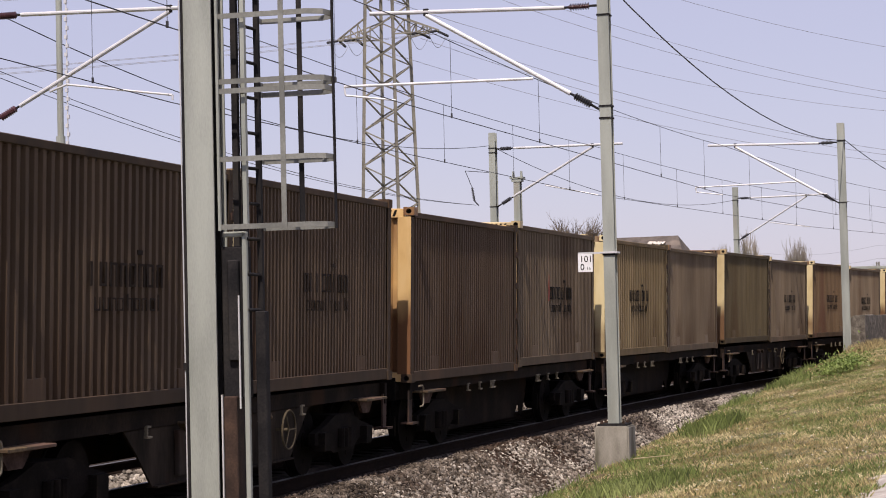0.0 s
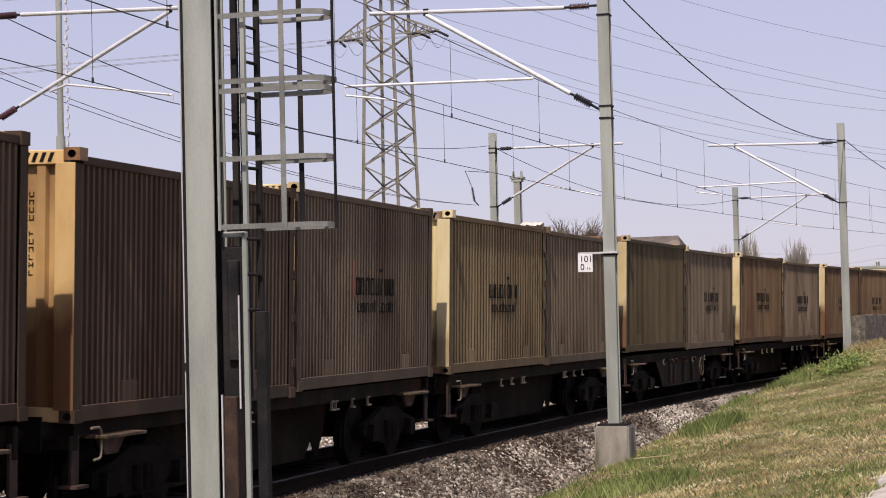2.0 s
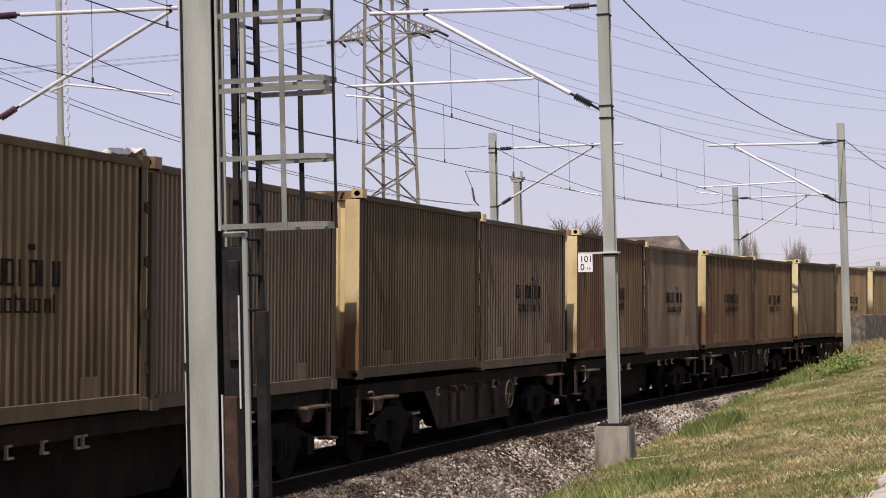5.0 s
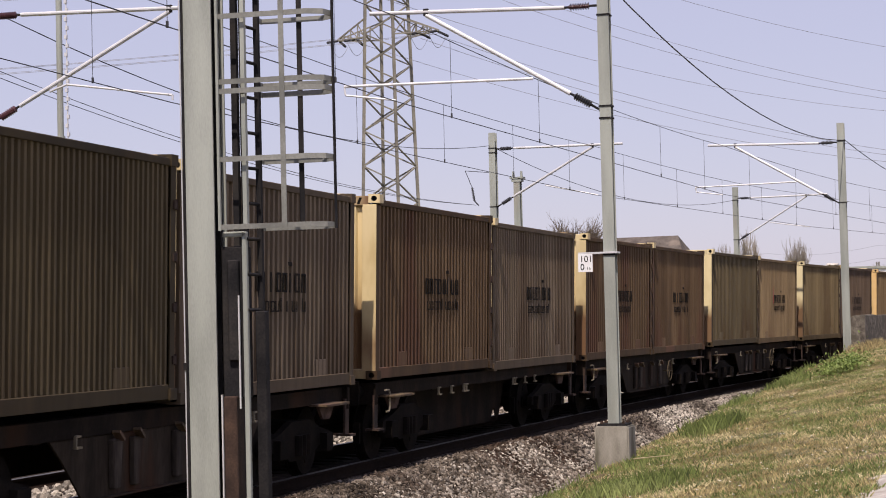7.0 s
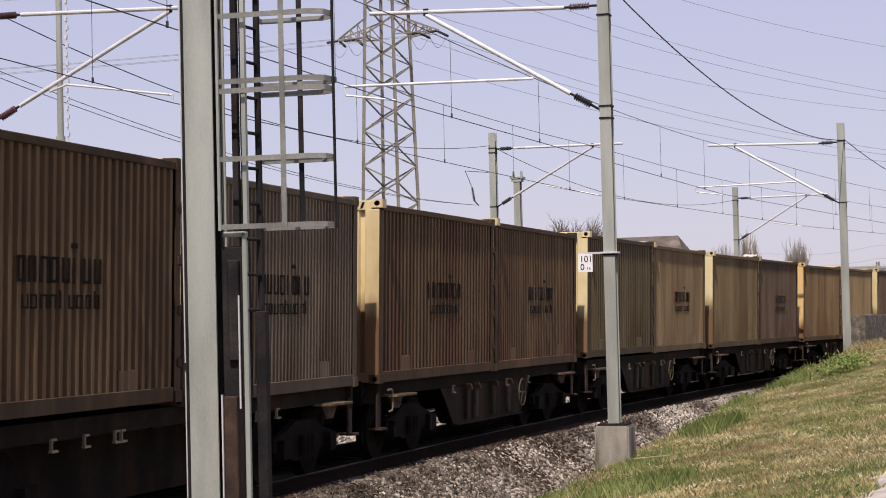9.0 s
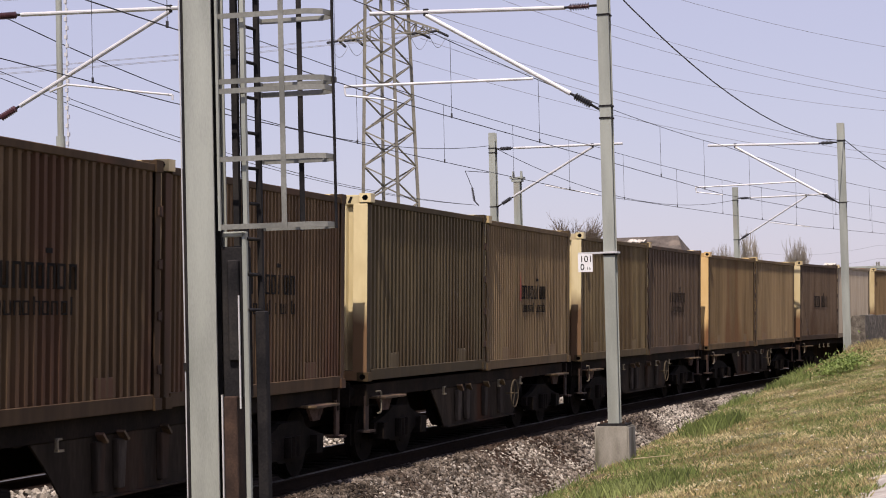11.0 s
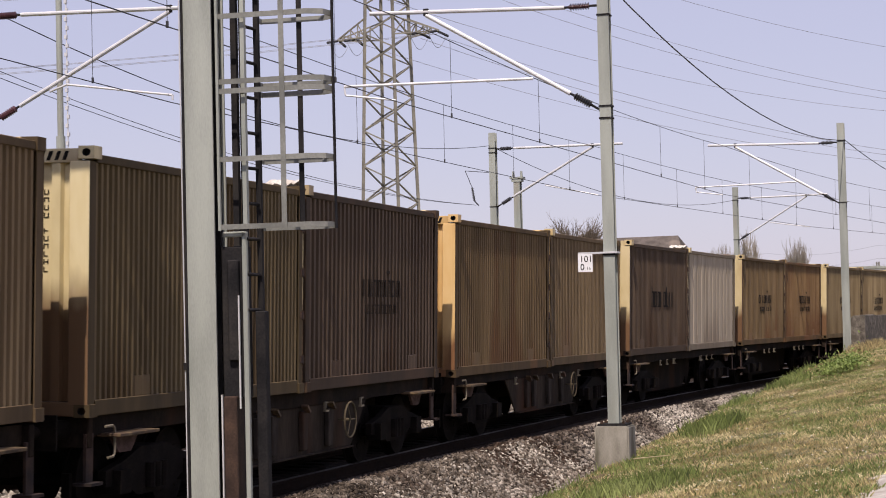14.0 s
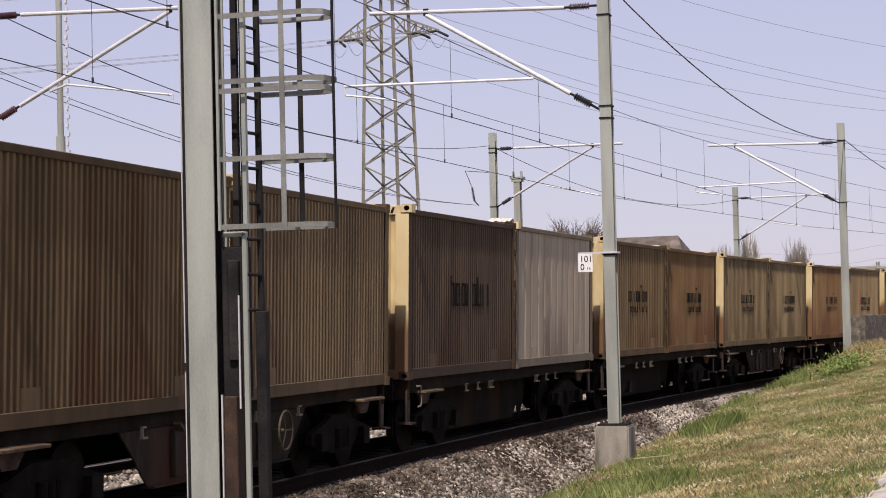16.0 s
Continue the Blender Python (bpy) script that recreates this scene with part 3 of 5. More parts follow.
def casting():
    """A corner casting; the hole in its end is plugged and darkened as if shaded."""
    bm = B()
    w, d, h = 0.17, 0.178, 0.125
    outer = [(-w / 2, -h / 2), (0, -h / 2), (w / 2, -h / 2), (w / 2, 0), (w / 2, h / 2), (0, h / 2), (-w / 2, h / 2), (-w / 2, 0)]
    inner = [(0.046 * math.cos(radians(225 + 45 * k)), 0.040 * math.sin(radians(225 + 45 * k))) for k in range(8)]
    rows = {}
    for key, pts in (("o", outer), ("i", inner)):
        for y in (-d / 2, d / 2):
            rows[key, y] = [bm.verts.new((x, y, z)) for x, z in pts]
    for k in range(8):
        j = (k + 1) % 8
        bm.faces.new((rows["o", -d / 2][k], rows["o", -d / 2][j], rows["i", -d / 2][j], rows["i", -d / 2][k]))
        bm.faces.new((rows["o", d / 2][j], rows["o", d / 2][k], rows["i", d / 2][k], rows["i", d / 2][j]))
        bm.faces.new((rows["o", -d / 2][k], rows["o", d / 2][k], rows["o", d / 2][j], rows["o", -d / 2][j]))
        bm.faces.new((rows["i", -d / 2][j], rows["i", d / 2][j], rows["i", d / 2][k], rows["i", -d / 2][k])).material_index = 1
    for y in (-0.02, 0.02):
        bm.faces.new([bm.verts.new((x, y, z)) for x, z in inner]).material_index = 1
    bmesh.ops.recalc_face_normals(bm, faces=bm.faces)
    return bm


def boxes(*rows):
    bm = B()
    for c, s in rows:
        box(bm, c, s)
    return bm


def logo_bars(seed, kind):
    """Unreadable lettering as plain bars, on the sheet's ridges."""
    rnd = random.Random(seed)
    bm = B()
    def word(y, z, h, step, count, tall, w):
        for k in range(count):
            y0 = y + k * step + rnd.uniform(-0.01, 0.01)
            shape = rnd.choice(("ring", "ring", "arch", "stem", "cup"))
            up = h * (1.3 if k in tall else 1)
            wide = step * 0.55
            box(bm, (0, y0, z + up / 2), (0.006, w, up))
            if shape == "stem":
                continue
            if shape != "arch":
                box(bm, (0, y0 + wide / 2, z + w * 0.4), (0.006, wide, w * 0.8))
            if shape != "cup":
                box(bm, (0, y0 + wide / 2, z + h - w * 0.4), (0.006, wide, w * 0.8))
            box(bm, (0, y0 + wide, z + h / 2), (0.006, w * 0.9, h))
    if kind == "wide":
        word(-0.66, 0.05, 0.34, 0.19, 8, (0, 5), 0.046)
    else:
        word(-0.55, 0.16, 0.22, 0.14, 8, (), 0.031)
        box(bm, (0, 0.16, 0.485), (0.006, 0.085, 0.045))
        word(-0.50, -0.06, 0.12, 0.118, 9, (4, 8), 0.019)
    return bm


def container_meshes():
    H, L2, W2 = TALL, LONG / 2, WIDE / 2
    c = {}
    c["side_wide"] = mesh_of("side_panel", corrugated(0.172, 0.064, 0.040, 0.080, LONG - 0.30, 0.16, H - 0.09))
    c["side_narrow"] = mesh_of("side_panel", corrugated(0.125, 0.046, 0.030, 0.062, LONG - 0.30, 0.16, H - 0.09))
    c["side_flat"] = mesh_of("side_panel", corrugated(0.48, 0.30, 0.12, 0.012, LONG - 0.30, 0.16, H - 0.09))
    bm = B()
    prism(bm, [(-0.02, 0.012), (0.074, 0.012), (0.074, 0.145), (0.062, 0.145), (0.062, 0.024), (-0.02, 0.024)], 2, -H / 2 + 0.118, H / 2 - 0.12)
    c["corner_post"] = mesh_of("corner_post", bm)
    bm = boxes(((-0.029, 0, H / 2), (0.21, 0.012, H - 0.238)))
    bevel(bm, 0.004)
    c["end_plate"] = mesh_of("end_plate", bm)
    bm = casting()
    c["corner_casting"] = mesh_of("corner_casting", bm)
    bm = boxes(((0, 0, 0), (0.07, LONG - 0.36, 0.085)), ((-0.02, 0, -0.052), (0.02, LONG - 0.36, 0.03)))
    bevel(bm, 0.008)
    c["top_rail"] = mesh_of("top_rail", bm)
    bm = boxes(((0, 0, 0), (0.05, LONG - 0.36, 0.155)), ((-0.02, 0, -0.07), (0.09, LONG - 0.36, 0.012)))
    bevel(bm, 0.006)
    c["bottom_rail"] = mesh_of("bottom_rail", bm)
    # end sheet: upright folds, from a flat plate beside each post
    bm = B()
    half = [(0.0, 0.0), (0.13, 0.0), (0.16, 0.055), (0.30, 0.055), (0.33, 0.0), (0.44, 0.0), (0.47, 0.055), (0.61, 0.055), (0.635, 0.05), (0.75, 0.05), (0.765, 0.0), (0.855, 0.0), (0.875, 0.055), (0.935, 0.055), (0.955, 0.0), (1.07, 0.0)]
    xs = [(-x, y) for x, y in half[:0:-1]] + half
    lo = [bm.verts.new((x, y, 0.15)) for x, y in xs]
    hi = [bm.verts.new((x, y, H - 0.13)) for x, y in xs]
    for k in range(len(xs) - 1):
        bm.faces.new((lo[k], lo[k + 1], hi[k + 1], hi[k]))
    c["end_panel"] = mesh_of("end_panel", bm)
    bm = boxes(((0, 0, 0), (WIDE - 0.334, 0.10, 0.14)))
    bevel(bm, 0.008)
    c["end_beam"] = mesh_of("end_beam", bm)
    bm = B()
    for k in range(5):
        x = 0.16 + k * 0.085
        v = [bm.verts.new(p) for p in ((x, 0, -0.045), (x + 0.04, 0, -0.045), (x + 0.075, 0, 0.045), (x + 0.035, 0, 0.045))]
        f = bm.faces.new(v)
        r = bmesh.ops.extrude_face_region(bm, geom=[f])
        bmesh.ops.translate(bm, verts=[g for g in r["geom"] if isinstance(g, bmesh.types.BMVert)], vec=(0, -0.004, 0))
    bmesh.ops.recalc_face_normals(bm, faces=bm.faces)
    c["hazard_stripes"] = mesh_of("hazard_stripes", bm)
    bm = B()
    rnd = random.Random(4)
    for k in range(12):
        if k in (4, 11):
            continue
        z = H - 0.42 - k * 0.115
        box(bm, (0, 0, z), (0.012, 0.006, 0.075))
        box(bm, (0.026, 0, z + rnd.choice((-0.03, 0, 0.03))), (0.046, 0.006, 0.010))
        if rnd.random() < 0.6:
            box(bm, (0.052, 0, z), (0.012, 0.006, 0.07))
    c["code_marking"] = mesh_of("code_marking", bm)
    # the cover sags a little between the rails
    bm = B()
    n = 14
    grid = [[bm.verts.new((-1.13 + 2.26 * i / 6, -2.97 + 5.94 * k / n, H - 0.10 - 0.04 * math.sin(math.pi * i / 6) * (0.6 + 0.4 * math.sin(k * 2.1)))) for k in range(n + 1)] for i in range(7)]
    for i in range(6):
        for k in range(n):
            bm.faces.new((grid[i][k], grid[i + 1][k], grid[i + 1][k + 1], grid[i][k + 1]))
    c["cover"] = mesh_of("cover", bm, True)
    bm = boxes(((0, 0, 0), (WIDE - 0.12, LONG - 0.1, 0.05)))
    c["floor"] = mesh_of("floor", bm)
    bm = boxes(((0, 0, 0), (0.05, 0.40, 0.22)))
    bevel(bm, 0.01)
    c["lashing_pocket"] = mesh_of("lashing_pocket", bm)
    # loose end of the cover sheet, bunched over the end beam
    bm = B()
    rnd = random.Random(12)
    grid = [[bm.verts.new((0.72 + 0.42 * i / 12, y + rnd.uniform(-0.02, 0.02), z + rnd.uniform(-0.018, 0.018))) for y, z in ((-0.16, 0.0), (-0.05, 0.045), (0.02, 0.05), (0.055, 0.0), (0.06, -0.06 - 0.05 * rnd.random()))] for i in range(13)]
    for i in range(12):
        for k in range(4):
            bm.faces.new((grid[i][k], grid[i + 1][k], grid[i + 1][k + 1], grid[i][k + 1]))
    bmesh.ops.recalc_face_normals(bm, faces=bm.faces)
    bmesh.ops.solidify(bm, geom=bm.faces[:], thickness=0.006)
    c["cover_flap"] = mesh_of("cover_flap", bm)
    bm = boxes(((0, 0, 0), (0.03, 0.075, 0.09)))
    bar(bm, (0.006, -0.045, -0.06), (0.006, -0.045, 0.06), 0.014, n=8)
    c["door_hinge"] = mesh_of("door_hinge", bm)
    return c


CM = container_meshes()
for key in CM:
    CM[key].materials.append(SIDES["brown"] if "side" in key else M["black"])
# dark tone inside the holes stands in for their shade
CM["corner_casting"].materials.append(M["darkiron"])
LOGOS = [mesh_of("lettering", logo_bars(k, "two")) for k in range(4)] + [mesh_of("lettering", logo_bars(9, "wide"))]
for me in LOGOS:
    me.materials.append(M["black"])
bm = B()
prism(bm, [(-0.05, -0.1), (0.045, -0.1), (0.055, 0.1), (0.02, 0.32), (0.0, 0.42), (-0.03, 0.25), (-0.055, 0.08)], 0, -0.003, 0.003)
LOGO_MARK = mesh_of("logo_mark", bm)
LOGO_MARK.materials.append(M["red"])
COLOUR_WORDS = {"sand": "rust-stained sand", "peach": "light rusty", "brown": "dirt-brown", "dark": "dark umber", "grey": "dusty grey", "olive": "olive-beige", "moss": "dark olive", "beige": "grimy beige", "orange": "rusty orange", "tan": "tan-yellow", "white": "chalky white"}


def container(side, end, ribs, logo, leads=True, loose=False):
    """A freight container, its origin at the middle of its floor."""
    text = f"{COLOUR_WORDS[side]} corrugated freight container with {'grimy' if not leads else 'cream' if end != 'ochre' else 'ochre'} end, on a wagon"
    t = thing("freight_container", Matrix(), text, "container", "containers on the train")
    # trailing boxes take the darkened rail paint on their ends as well
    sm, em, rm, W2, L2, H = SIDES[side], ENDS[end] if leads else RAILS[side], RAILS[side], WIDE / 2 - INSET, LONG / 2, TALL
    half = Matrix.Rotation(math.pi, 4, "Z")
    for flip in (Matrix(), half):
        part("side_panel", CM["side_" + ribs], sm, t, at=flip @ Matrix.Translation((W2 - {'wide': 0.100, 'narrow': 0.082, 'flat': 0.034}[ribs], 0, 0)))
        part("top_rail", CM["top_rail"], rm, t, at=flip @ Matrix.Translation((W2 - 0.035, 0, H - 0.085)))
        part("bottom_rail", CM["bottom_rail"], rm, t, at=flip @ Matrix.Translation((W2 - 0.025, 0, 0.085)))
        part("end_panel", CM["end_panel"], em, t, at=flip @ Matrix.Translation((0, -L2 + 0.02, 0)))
        part("end_beam", CM["end_beam"], CASTS[end], t, at=flip @ Matrix.Translation((0, -L2 + 0.055, H - 0.065)))
        part("end_beam", CM["end_beam"], em, t, at=flip @ Matrix.Translation((0, -L2 + 0.055, 0.075)))
        part("hazard_stripes", CM["hazard_stripes"], M["black"], t, "black slanted warning stripes", at=flip @ Matrix.Translation((0.38, -L2 + 0.004, H - 0.065)))
        part("code_marking", CM["code_marking"], M["black"], t, "upright row of dark code marks", at=flip @ Matrix.Translation((0.665, -L2 + 0.066, 0.75)) @ Matrix.Diagonal((0.8, 1, 0.66, 1)))["kind"] = "stuff"
        for y in (-1.75, 1.75):
            part("lashing_pocket", CM["lashing_pocket"], sm, t, at=flip @ Matrix.Translation((W2 - 0.046, y, 0.265)))
        for sx in (1, -1):
            turned = flip @ Matrix.Translation((sx * (W2 - 0.076), -L2 + 0.008, H / 2)) @ Matrix.Diagonal((sx, 1, 1, 1))
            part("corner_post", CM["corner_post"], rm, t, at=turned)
            if leads and flip is half:
                for z in (0.42, 0.98, 1.52, 2.08):
                    part("door_hinge", CM["door_hinge"], M["rust"], t, "dark rusty door hinge", at=turned @ Matrix.Translation((0.078, 0.05, z - H / 2)))
            part("end_plate", CM["end_plate"], em, t, at=turned @ Matrix.Translation((0, 0, -H / 2)))
            for z in (0.059, H - 0.035):
                bare = z > 1 and flip is not half
                proud = 0.02 if z < 1 else INSET if leads and flip is not half else 0.012 if flip is half else 0.03
                drop = -0.03 if flip is half and z > 1 else 0.0
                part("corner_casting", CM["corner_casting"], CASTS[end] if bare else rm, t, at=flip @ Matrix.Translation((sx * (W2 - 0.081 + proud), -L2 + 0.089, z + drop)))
        if logo is not None:
            part("lettering", LOGOS[logo], M["faded"] if side in ("brown", "dark", "moss") and logo != 4 else M["black"], t, "worn black lettering in plain bars", at=flip @ Matrix.Translation((W2 - 0.0185, 0.25, 1.06)) @ Matrix.Diagonal((1, 1.62, 1.1, 1)))["kind"] = "stuff"
            if logo == 2 and side in ("grey", "sand"):
                part("logo_mark", LOGO_MARK, M["red"], t, "faded red upright mark", at=flip @ Matrix.Translation((W2 - 0.0185, -0.72, 1.30)))
    if loose:
        part("cover_flap", CM["cover_flap"], M["cloth"], t, "pale bunched end of the cover sheet", at=Matrix.Translation((0, L2 - 0.03, H + 0.02)))
    part("cover", CM["cover"], M["tarp"], t, "sagging grey cover sheet")
    part("floor", CM["floor"], M["frame"], t, at=Matrix.Translation((0, 0, 0.06)))
    return t


def wheelset_mesh():
    bm = B()
    for x in (-0.75, 0.75):
        sx = 1 if x > 0 else -1
        for a, b, r in ((-0.07, 0.065, 0.445), (-0.085, -0.06, 0.475)):
            bar(bm, (x + sx * a, 0, 0), (x + sx * b, 0, 0), r, n=28)
        bar(bm, (x + sx * 0.06, 0, 0), (x + sx * 0.085, 0, 0), 0.12, n=14)
        for k in range(4):
            c, s = math.cos(k * math.pi / 2), math.sin(k * math.pi / 2)
            box(bm, (x + sx * 0.068, 0.26 * c, 0.26 * s), (0.012, 0.07, 0.07))
    bar(bm, (-1.02, 0, 0), (1.02, 0, 0), 0.075, n=12)
    return bm


def bogie(parent, y):
    """A three-piece freight bogie; its wheelsets turn."""
    b = B()
    for sx in (1, -1):
        prism(b, [(-1.18, 0.42), (-0.72, 0.42), (-0.42, 0.28), (0.42, 0.28), (0.72, 0.42), (1.18, 0.42), (1.18, 0.58), (0.75, 0.66), (0.35, 0.78), (-0.35, 0.78), (-0.75, 0.66), (-1.18, 0.58)], 0, sx * 1.02 - 0.045, sx * 1.02 + 0.045)
        for yy in (-0.9, 0.9):
            box(b, (sx * 1.05, yy, 0.46), (0.22, 0.26, 0.24))
        for yy in (-0.16, 0, 0.16):
            bar(b, (sx * 1.08, yy, 0.34), (sx * 1.08, yy, 0.60), 0.065, n=10)
    box(b, (0, 0, 0.70), (2.1, 0.42, 0.16))
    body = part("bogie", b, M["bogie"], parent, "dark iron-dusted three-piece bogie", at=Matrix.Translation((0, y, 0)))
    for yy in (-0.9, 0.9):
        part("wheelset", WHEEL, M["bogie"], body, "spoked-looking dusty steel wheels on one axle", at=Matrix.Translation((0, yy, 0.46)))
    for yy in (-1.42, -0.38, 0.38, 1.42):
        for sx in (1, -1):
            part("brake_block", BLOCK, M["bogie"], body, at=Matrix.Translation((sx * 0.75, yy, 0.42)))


def wagon(belly):
    """A bogie flat wagon for two short containers, its origin at rail height."""
    t = thing("container_wagon", Matrix(), "grimy brown bogie flat wagon with " + ("deep side frame" if belly else "slender side frame") + ", on the rails", "wagon", "wagons of the train")
    for sx in (1, -1):
        b = B()
        prism(b, [(sx * x, z) for x, z in ((0.94, 0.958), (1.07, 0.958), (1.07, 1.152), (0.94, 1.152), (0.94, 1.138), (1.055, 1.138), (1.055, 0.972), (0.94, 0.972))], 1, -6.1, 6.1)
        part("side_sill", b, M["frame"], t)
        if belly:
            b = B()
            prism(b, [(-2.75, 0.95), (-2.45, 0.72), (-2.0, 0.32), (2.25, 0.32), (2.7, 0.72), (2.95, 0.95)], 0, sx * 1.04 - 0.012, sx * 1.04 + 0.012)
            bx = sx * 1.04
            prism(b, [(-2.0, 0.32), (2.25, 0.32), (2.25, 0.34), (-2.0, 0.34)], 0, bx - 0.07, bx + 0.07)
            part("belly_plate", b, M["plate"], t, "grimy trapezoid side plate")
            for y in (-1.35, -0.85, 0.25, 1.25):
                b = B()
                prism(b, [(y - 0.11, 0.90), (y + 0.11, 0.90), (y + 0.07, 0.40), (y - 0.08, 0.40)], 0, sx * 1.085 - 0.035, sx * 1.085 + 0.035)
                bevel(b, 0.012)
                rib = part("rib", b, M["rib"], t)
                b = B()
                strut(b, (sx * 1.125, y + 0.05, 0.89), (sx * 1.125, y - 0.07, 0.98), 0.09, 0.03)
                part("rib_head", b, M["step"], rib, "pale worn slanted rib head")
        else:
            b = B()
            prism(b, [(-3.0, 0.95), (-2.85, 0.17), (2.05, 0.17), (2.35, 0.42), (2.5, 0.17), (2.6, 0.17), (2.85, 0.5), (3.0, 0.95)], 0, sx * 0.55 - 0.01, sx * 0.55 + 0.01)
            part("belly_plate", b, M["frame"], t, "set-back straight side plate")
        ys = (-2.4, 0.9, 2.4) if belly else (-3.05, -2.35, -1.65, -1.5, 1.5, 1.65, 2.35, 3.05)
        for y in ys:
            b = B()
            box(b, (sx * 1.15, y, 0.935), (0.03, 0.022, 0.10))
            box(b, (sx * 1.15, y + 0.045, 0.985), (0.03, 0.09, 0.020))
            box(b, (sx * 1.15, y + 0.05, 0.875), (0.05, 0.11, 0.022))
            part("hook_bracket", b, M["handle"], t, "worn pale hooked bracket")
        for y in (-5.2, 5.2):
            b = boxes(((sx * 1.16, y, 0.955), (0.26, 0.95, 0.035)))
            bevel(b, 0.006)
            board = part("step_board", b, M["step"], t, "worn ochre step board")
            b = B()
            prism(b, [(y - 0.34, 0.935), (y + 0.30, 0.935), (y + 0.12, 0.76), (y - 0.16, 0.76)], 0, sx * 1.11 - 0.02, sx * 1.11 + 0.02)
            part("bracket", b, M["bracket"], board, "rust-pink bracket plate")
        wheel_y = 1.75
        b = B()
        pts = [(wheel_y + 0.24 * math.cos(k * math.tau / 24), 0.72 + 0.24 * math.sin(k * math.tau / 24)) for k in range(24)]
        for k in range(24):
            a, c = pts[k], pts[(k + 1) % 24]
            bar(b, (sx * 1.22, *a), (sx * 1.22, *c), 0.013, n=6)
        for k in range(3):
            a = pts[k * 8]
            bar(b, (sx * 1.22, wheel_y, 0.72), (sx * 1.22, *a), 0.010, n=6)
        bar(b, (sx * 1.22, wheel_y, 0.72), (sx * 1.04, wheel_y, 0.72), 0.02, n=8)
        if belly:
            part("brake_handwheel", b, M["ironwheel"], t, "pale three-spoked brake handwheel")
        else:
            b.free()
    for e in (1, -1):
        b = boxes(((0, e * 6.06, 1.0), (2.3, 0.10, 0.30)), ((0, e * 6.0, 0.86), (0.9, 0.20, 0.3)))
        bevel(b, 0.01)
        part("end_beam", b, M["frame"], t)
        for sx in (1, -1):
            b = B()
            y = e * 6.11
            bar(b, (sx * 0.875, y, 1.03), (sx * 0.875, y + e * 0.36, 1.03), 0.10, n=14)
            bar(b, (sx * 0.875, y + e * 0.34, 1.03), (sx * 0.875, e * 6.68, 1.03), 0.065, n=12)
            box(b, (sx * 0.875, e * 6.685, 1.03), (0.45, 0.03, 0.34))
            part("buffer", b, M["bogie"], t)
            b = boxes(((sx * 1.12, e * 6.05, 0.74), (0.03, 0.16, 0.5)), ((sx * 1.12, e * 6.05, 0.50), (0.2, 0.26, 0.03)))
            part("corner_step", b, M["rust"], t, "rusty corner step plate")
            if e > 0:
                continue
            b = B()
            ring = [(-0.12, 0.15), (0.05, 0.15), (0.085, 0.13), (0.10, 0.09), (0.10, -0.09), (0.085, -0.14), (0.05, -0.16), (-0.05, -0.16)]
            for a, c in zip(ring, ring[1:]):
                bar(b, (sx * 1.2, e * 5.72 + a[0], 0.9 + a[1]), (sx * 1.2, e * 5.72 + c[0], 0.9 + c[1]), 0.014, n=6)
            part("grab_ring", b, M["handle"], t, "pale bent grab handle")
        b = B()
        bar(b, (0, e * 6.1, 0.98), (0, e * 6.7, 0.98), 0.05, n=8)
        bar(b, (0.25, e * 6.1, 0.8), (0.2, e * 6.45, 0.45), 0.03, n=8)
        part("coupling", b, M["bogie"], t)
        bogie(t, e * 4.35)
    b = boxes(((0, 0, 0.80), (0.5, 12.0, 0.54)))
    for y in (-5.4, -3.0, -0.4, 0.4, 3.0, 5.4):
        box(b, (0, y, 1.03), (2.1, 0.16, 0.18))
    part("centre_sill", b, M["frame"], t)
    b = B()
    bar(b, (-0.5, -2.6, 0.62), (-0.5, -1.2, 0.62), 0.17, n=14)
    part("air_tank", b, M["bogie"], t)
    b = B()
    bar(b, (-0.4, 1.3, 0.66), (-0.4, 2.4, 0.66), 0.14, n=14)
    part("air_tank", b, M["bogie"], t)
    return t


bm = wheelset_mesh()
WHEEL = mesh_of("wheelset", bm, True)
WHEEL.materials.append(M["bogie"])
BLOCK = mesh_of("brake_block", boxes(((0, 0, 0), (0.09, 0.06, 0.30))))
BLOCK.materials.append(M["bogie"])
FIRST = -2
PLAIN_WAGONS = {0, 1, 3, 8, 9}
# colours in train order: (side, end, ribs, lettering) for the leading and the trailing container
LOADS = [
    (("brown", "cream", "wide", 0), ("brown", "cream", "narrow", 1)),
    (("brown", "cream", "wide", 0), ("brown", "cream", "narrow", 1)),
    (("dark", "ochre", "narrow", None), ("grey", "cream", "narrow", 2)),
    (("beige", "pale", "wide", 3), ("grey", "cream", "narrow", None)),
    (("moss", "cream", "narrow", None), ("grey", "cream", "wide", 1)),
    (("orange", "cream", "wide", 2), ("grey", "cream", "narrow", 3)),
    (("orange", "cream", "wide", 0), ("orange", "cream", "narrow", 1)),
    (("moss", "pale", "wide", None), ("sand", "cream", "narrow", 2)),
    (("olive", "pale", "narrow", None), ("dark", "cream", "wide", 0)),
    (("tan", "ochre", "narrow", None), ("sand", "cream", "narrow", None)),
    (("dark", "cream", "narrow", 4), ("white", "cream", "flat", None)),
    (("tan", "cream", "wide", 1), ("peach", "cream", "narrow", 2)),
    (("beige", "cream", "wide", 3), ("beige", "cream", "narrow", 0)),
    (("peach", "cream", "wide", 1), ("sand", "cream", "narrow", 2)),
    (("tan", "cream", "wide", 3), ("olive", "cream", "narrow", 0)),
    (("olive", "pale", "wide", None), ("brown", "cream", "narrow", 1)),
]
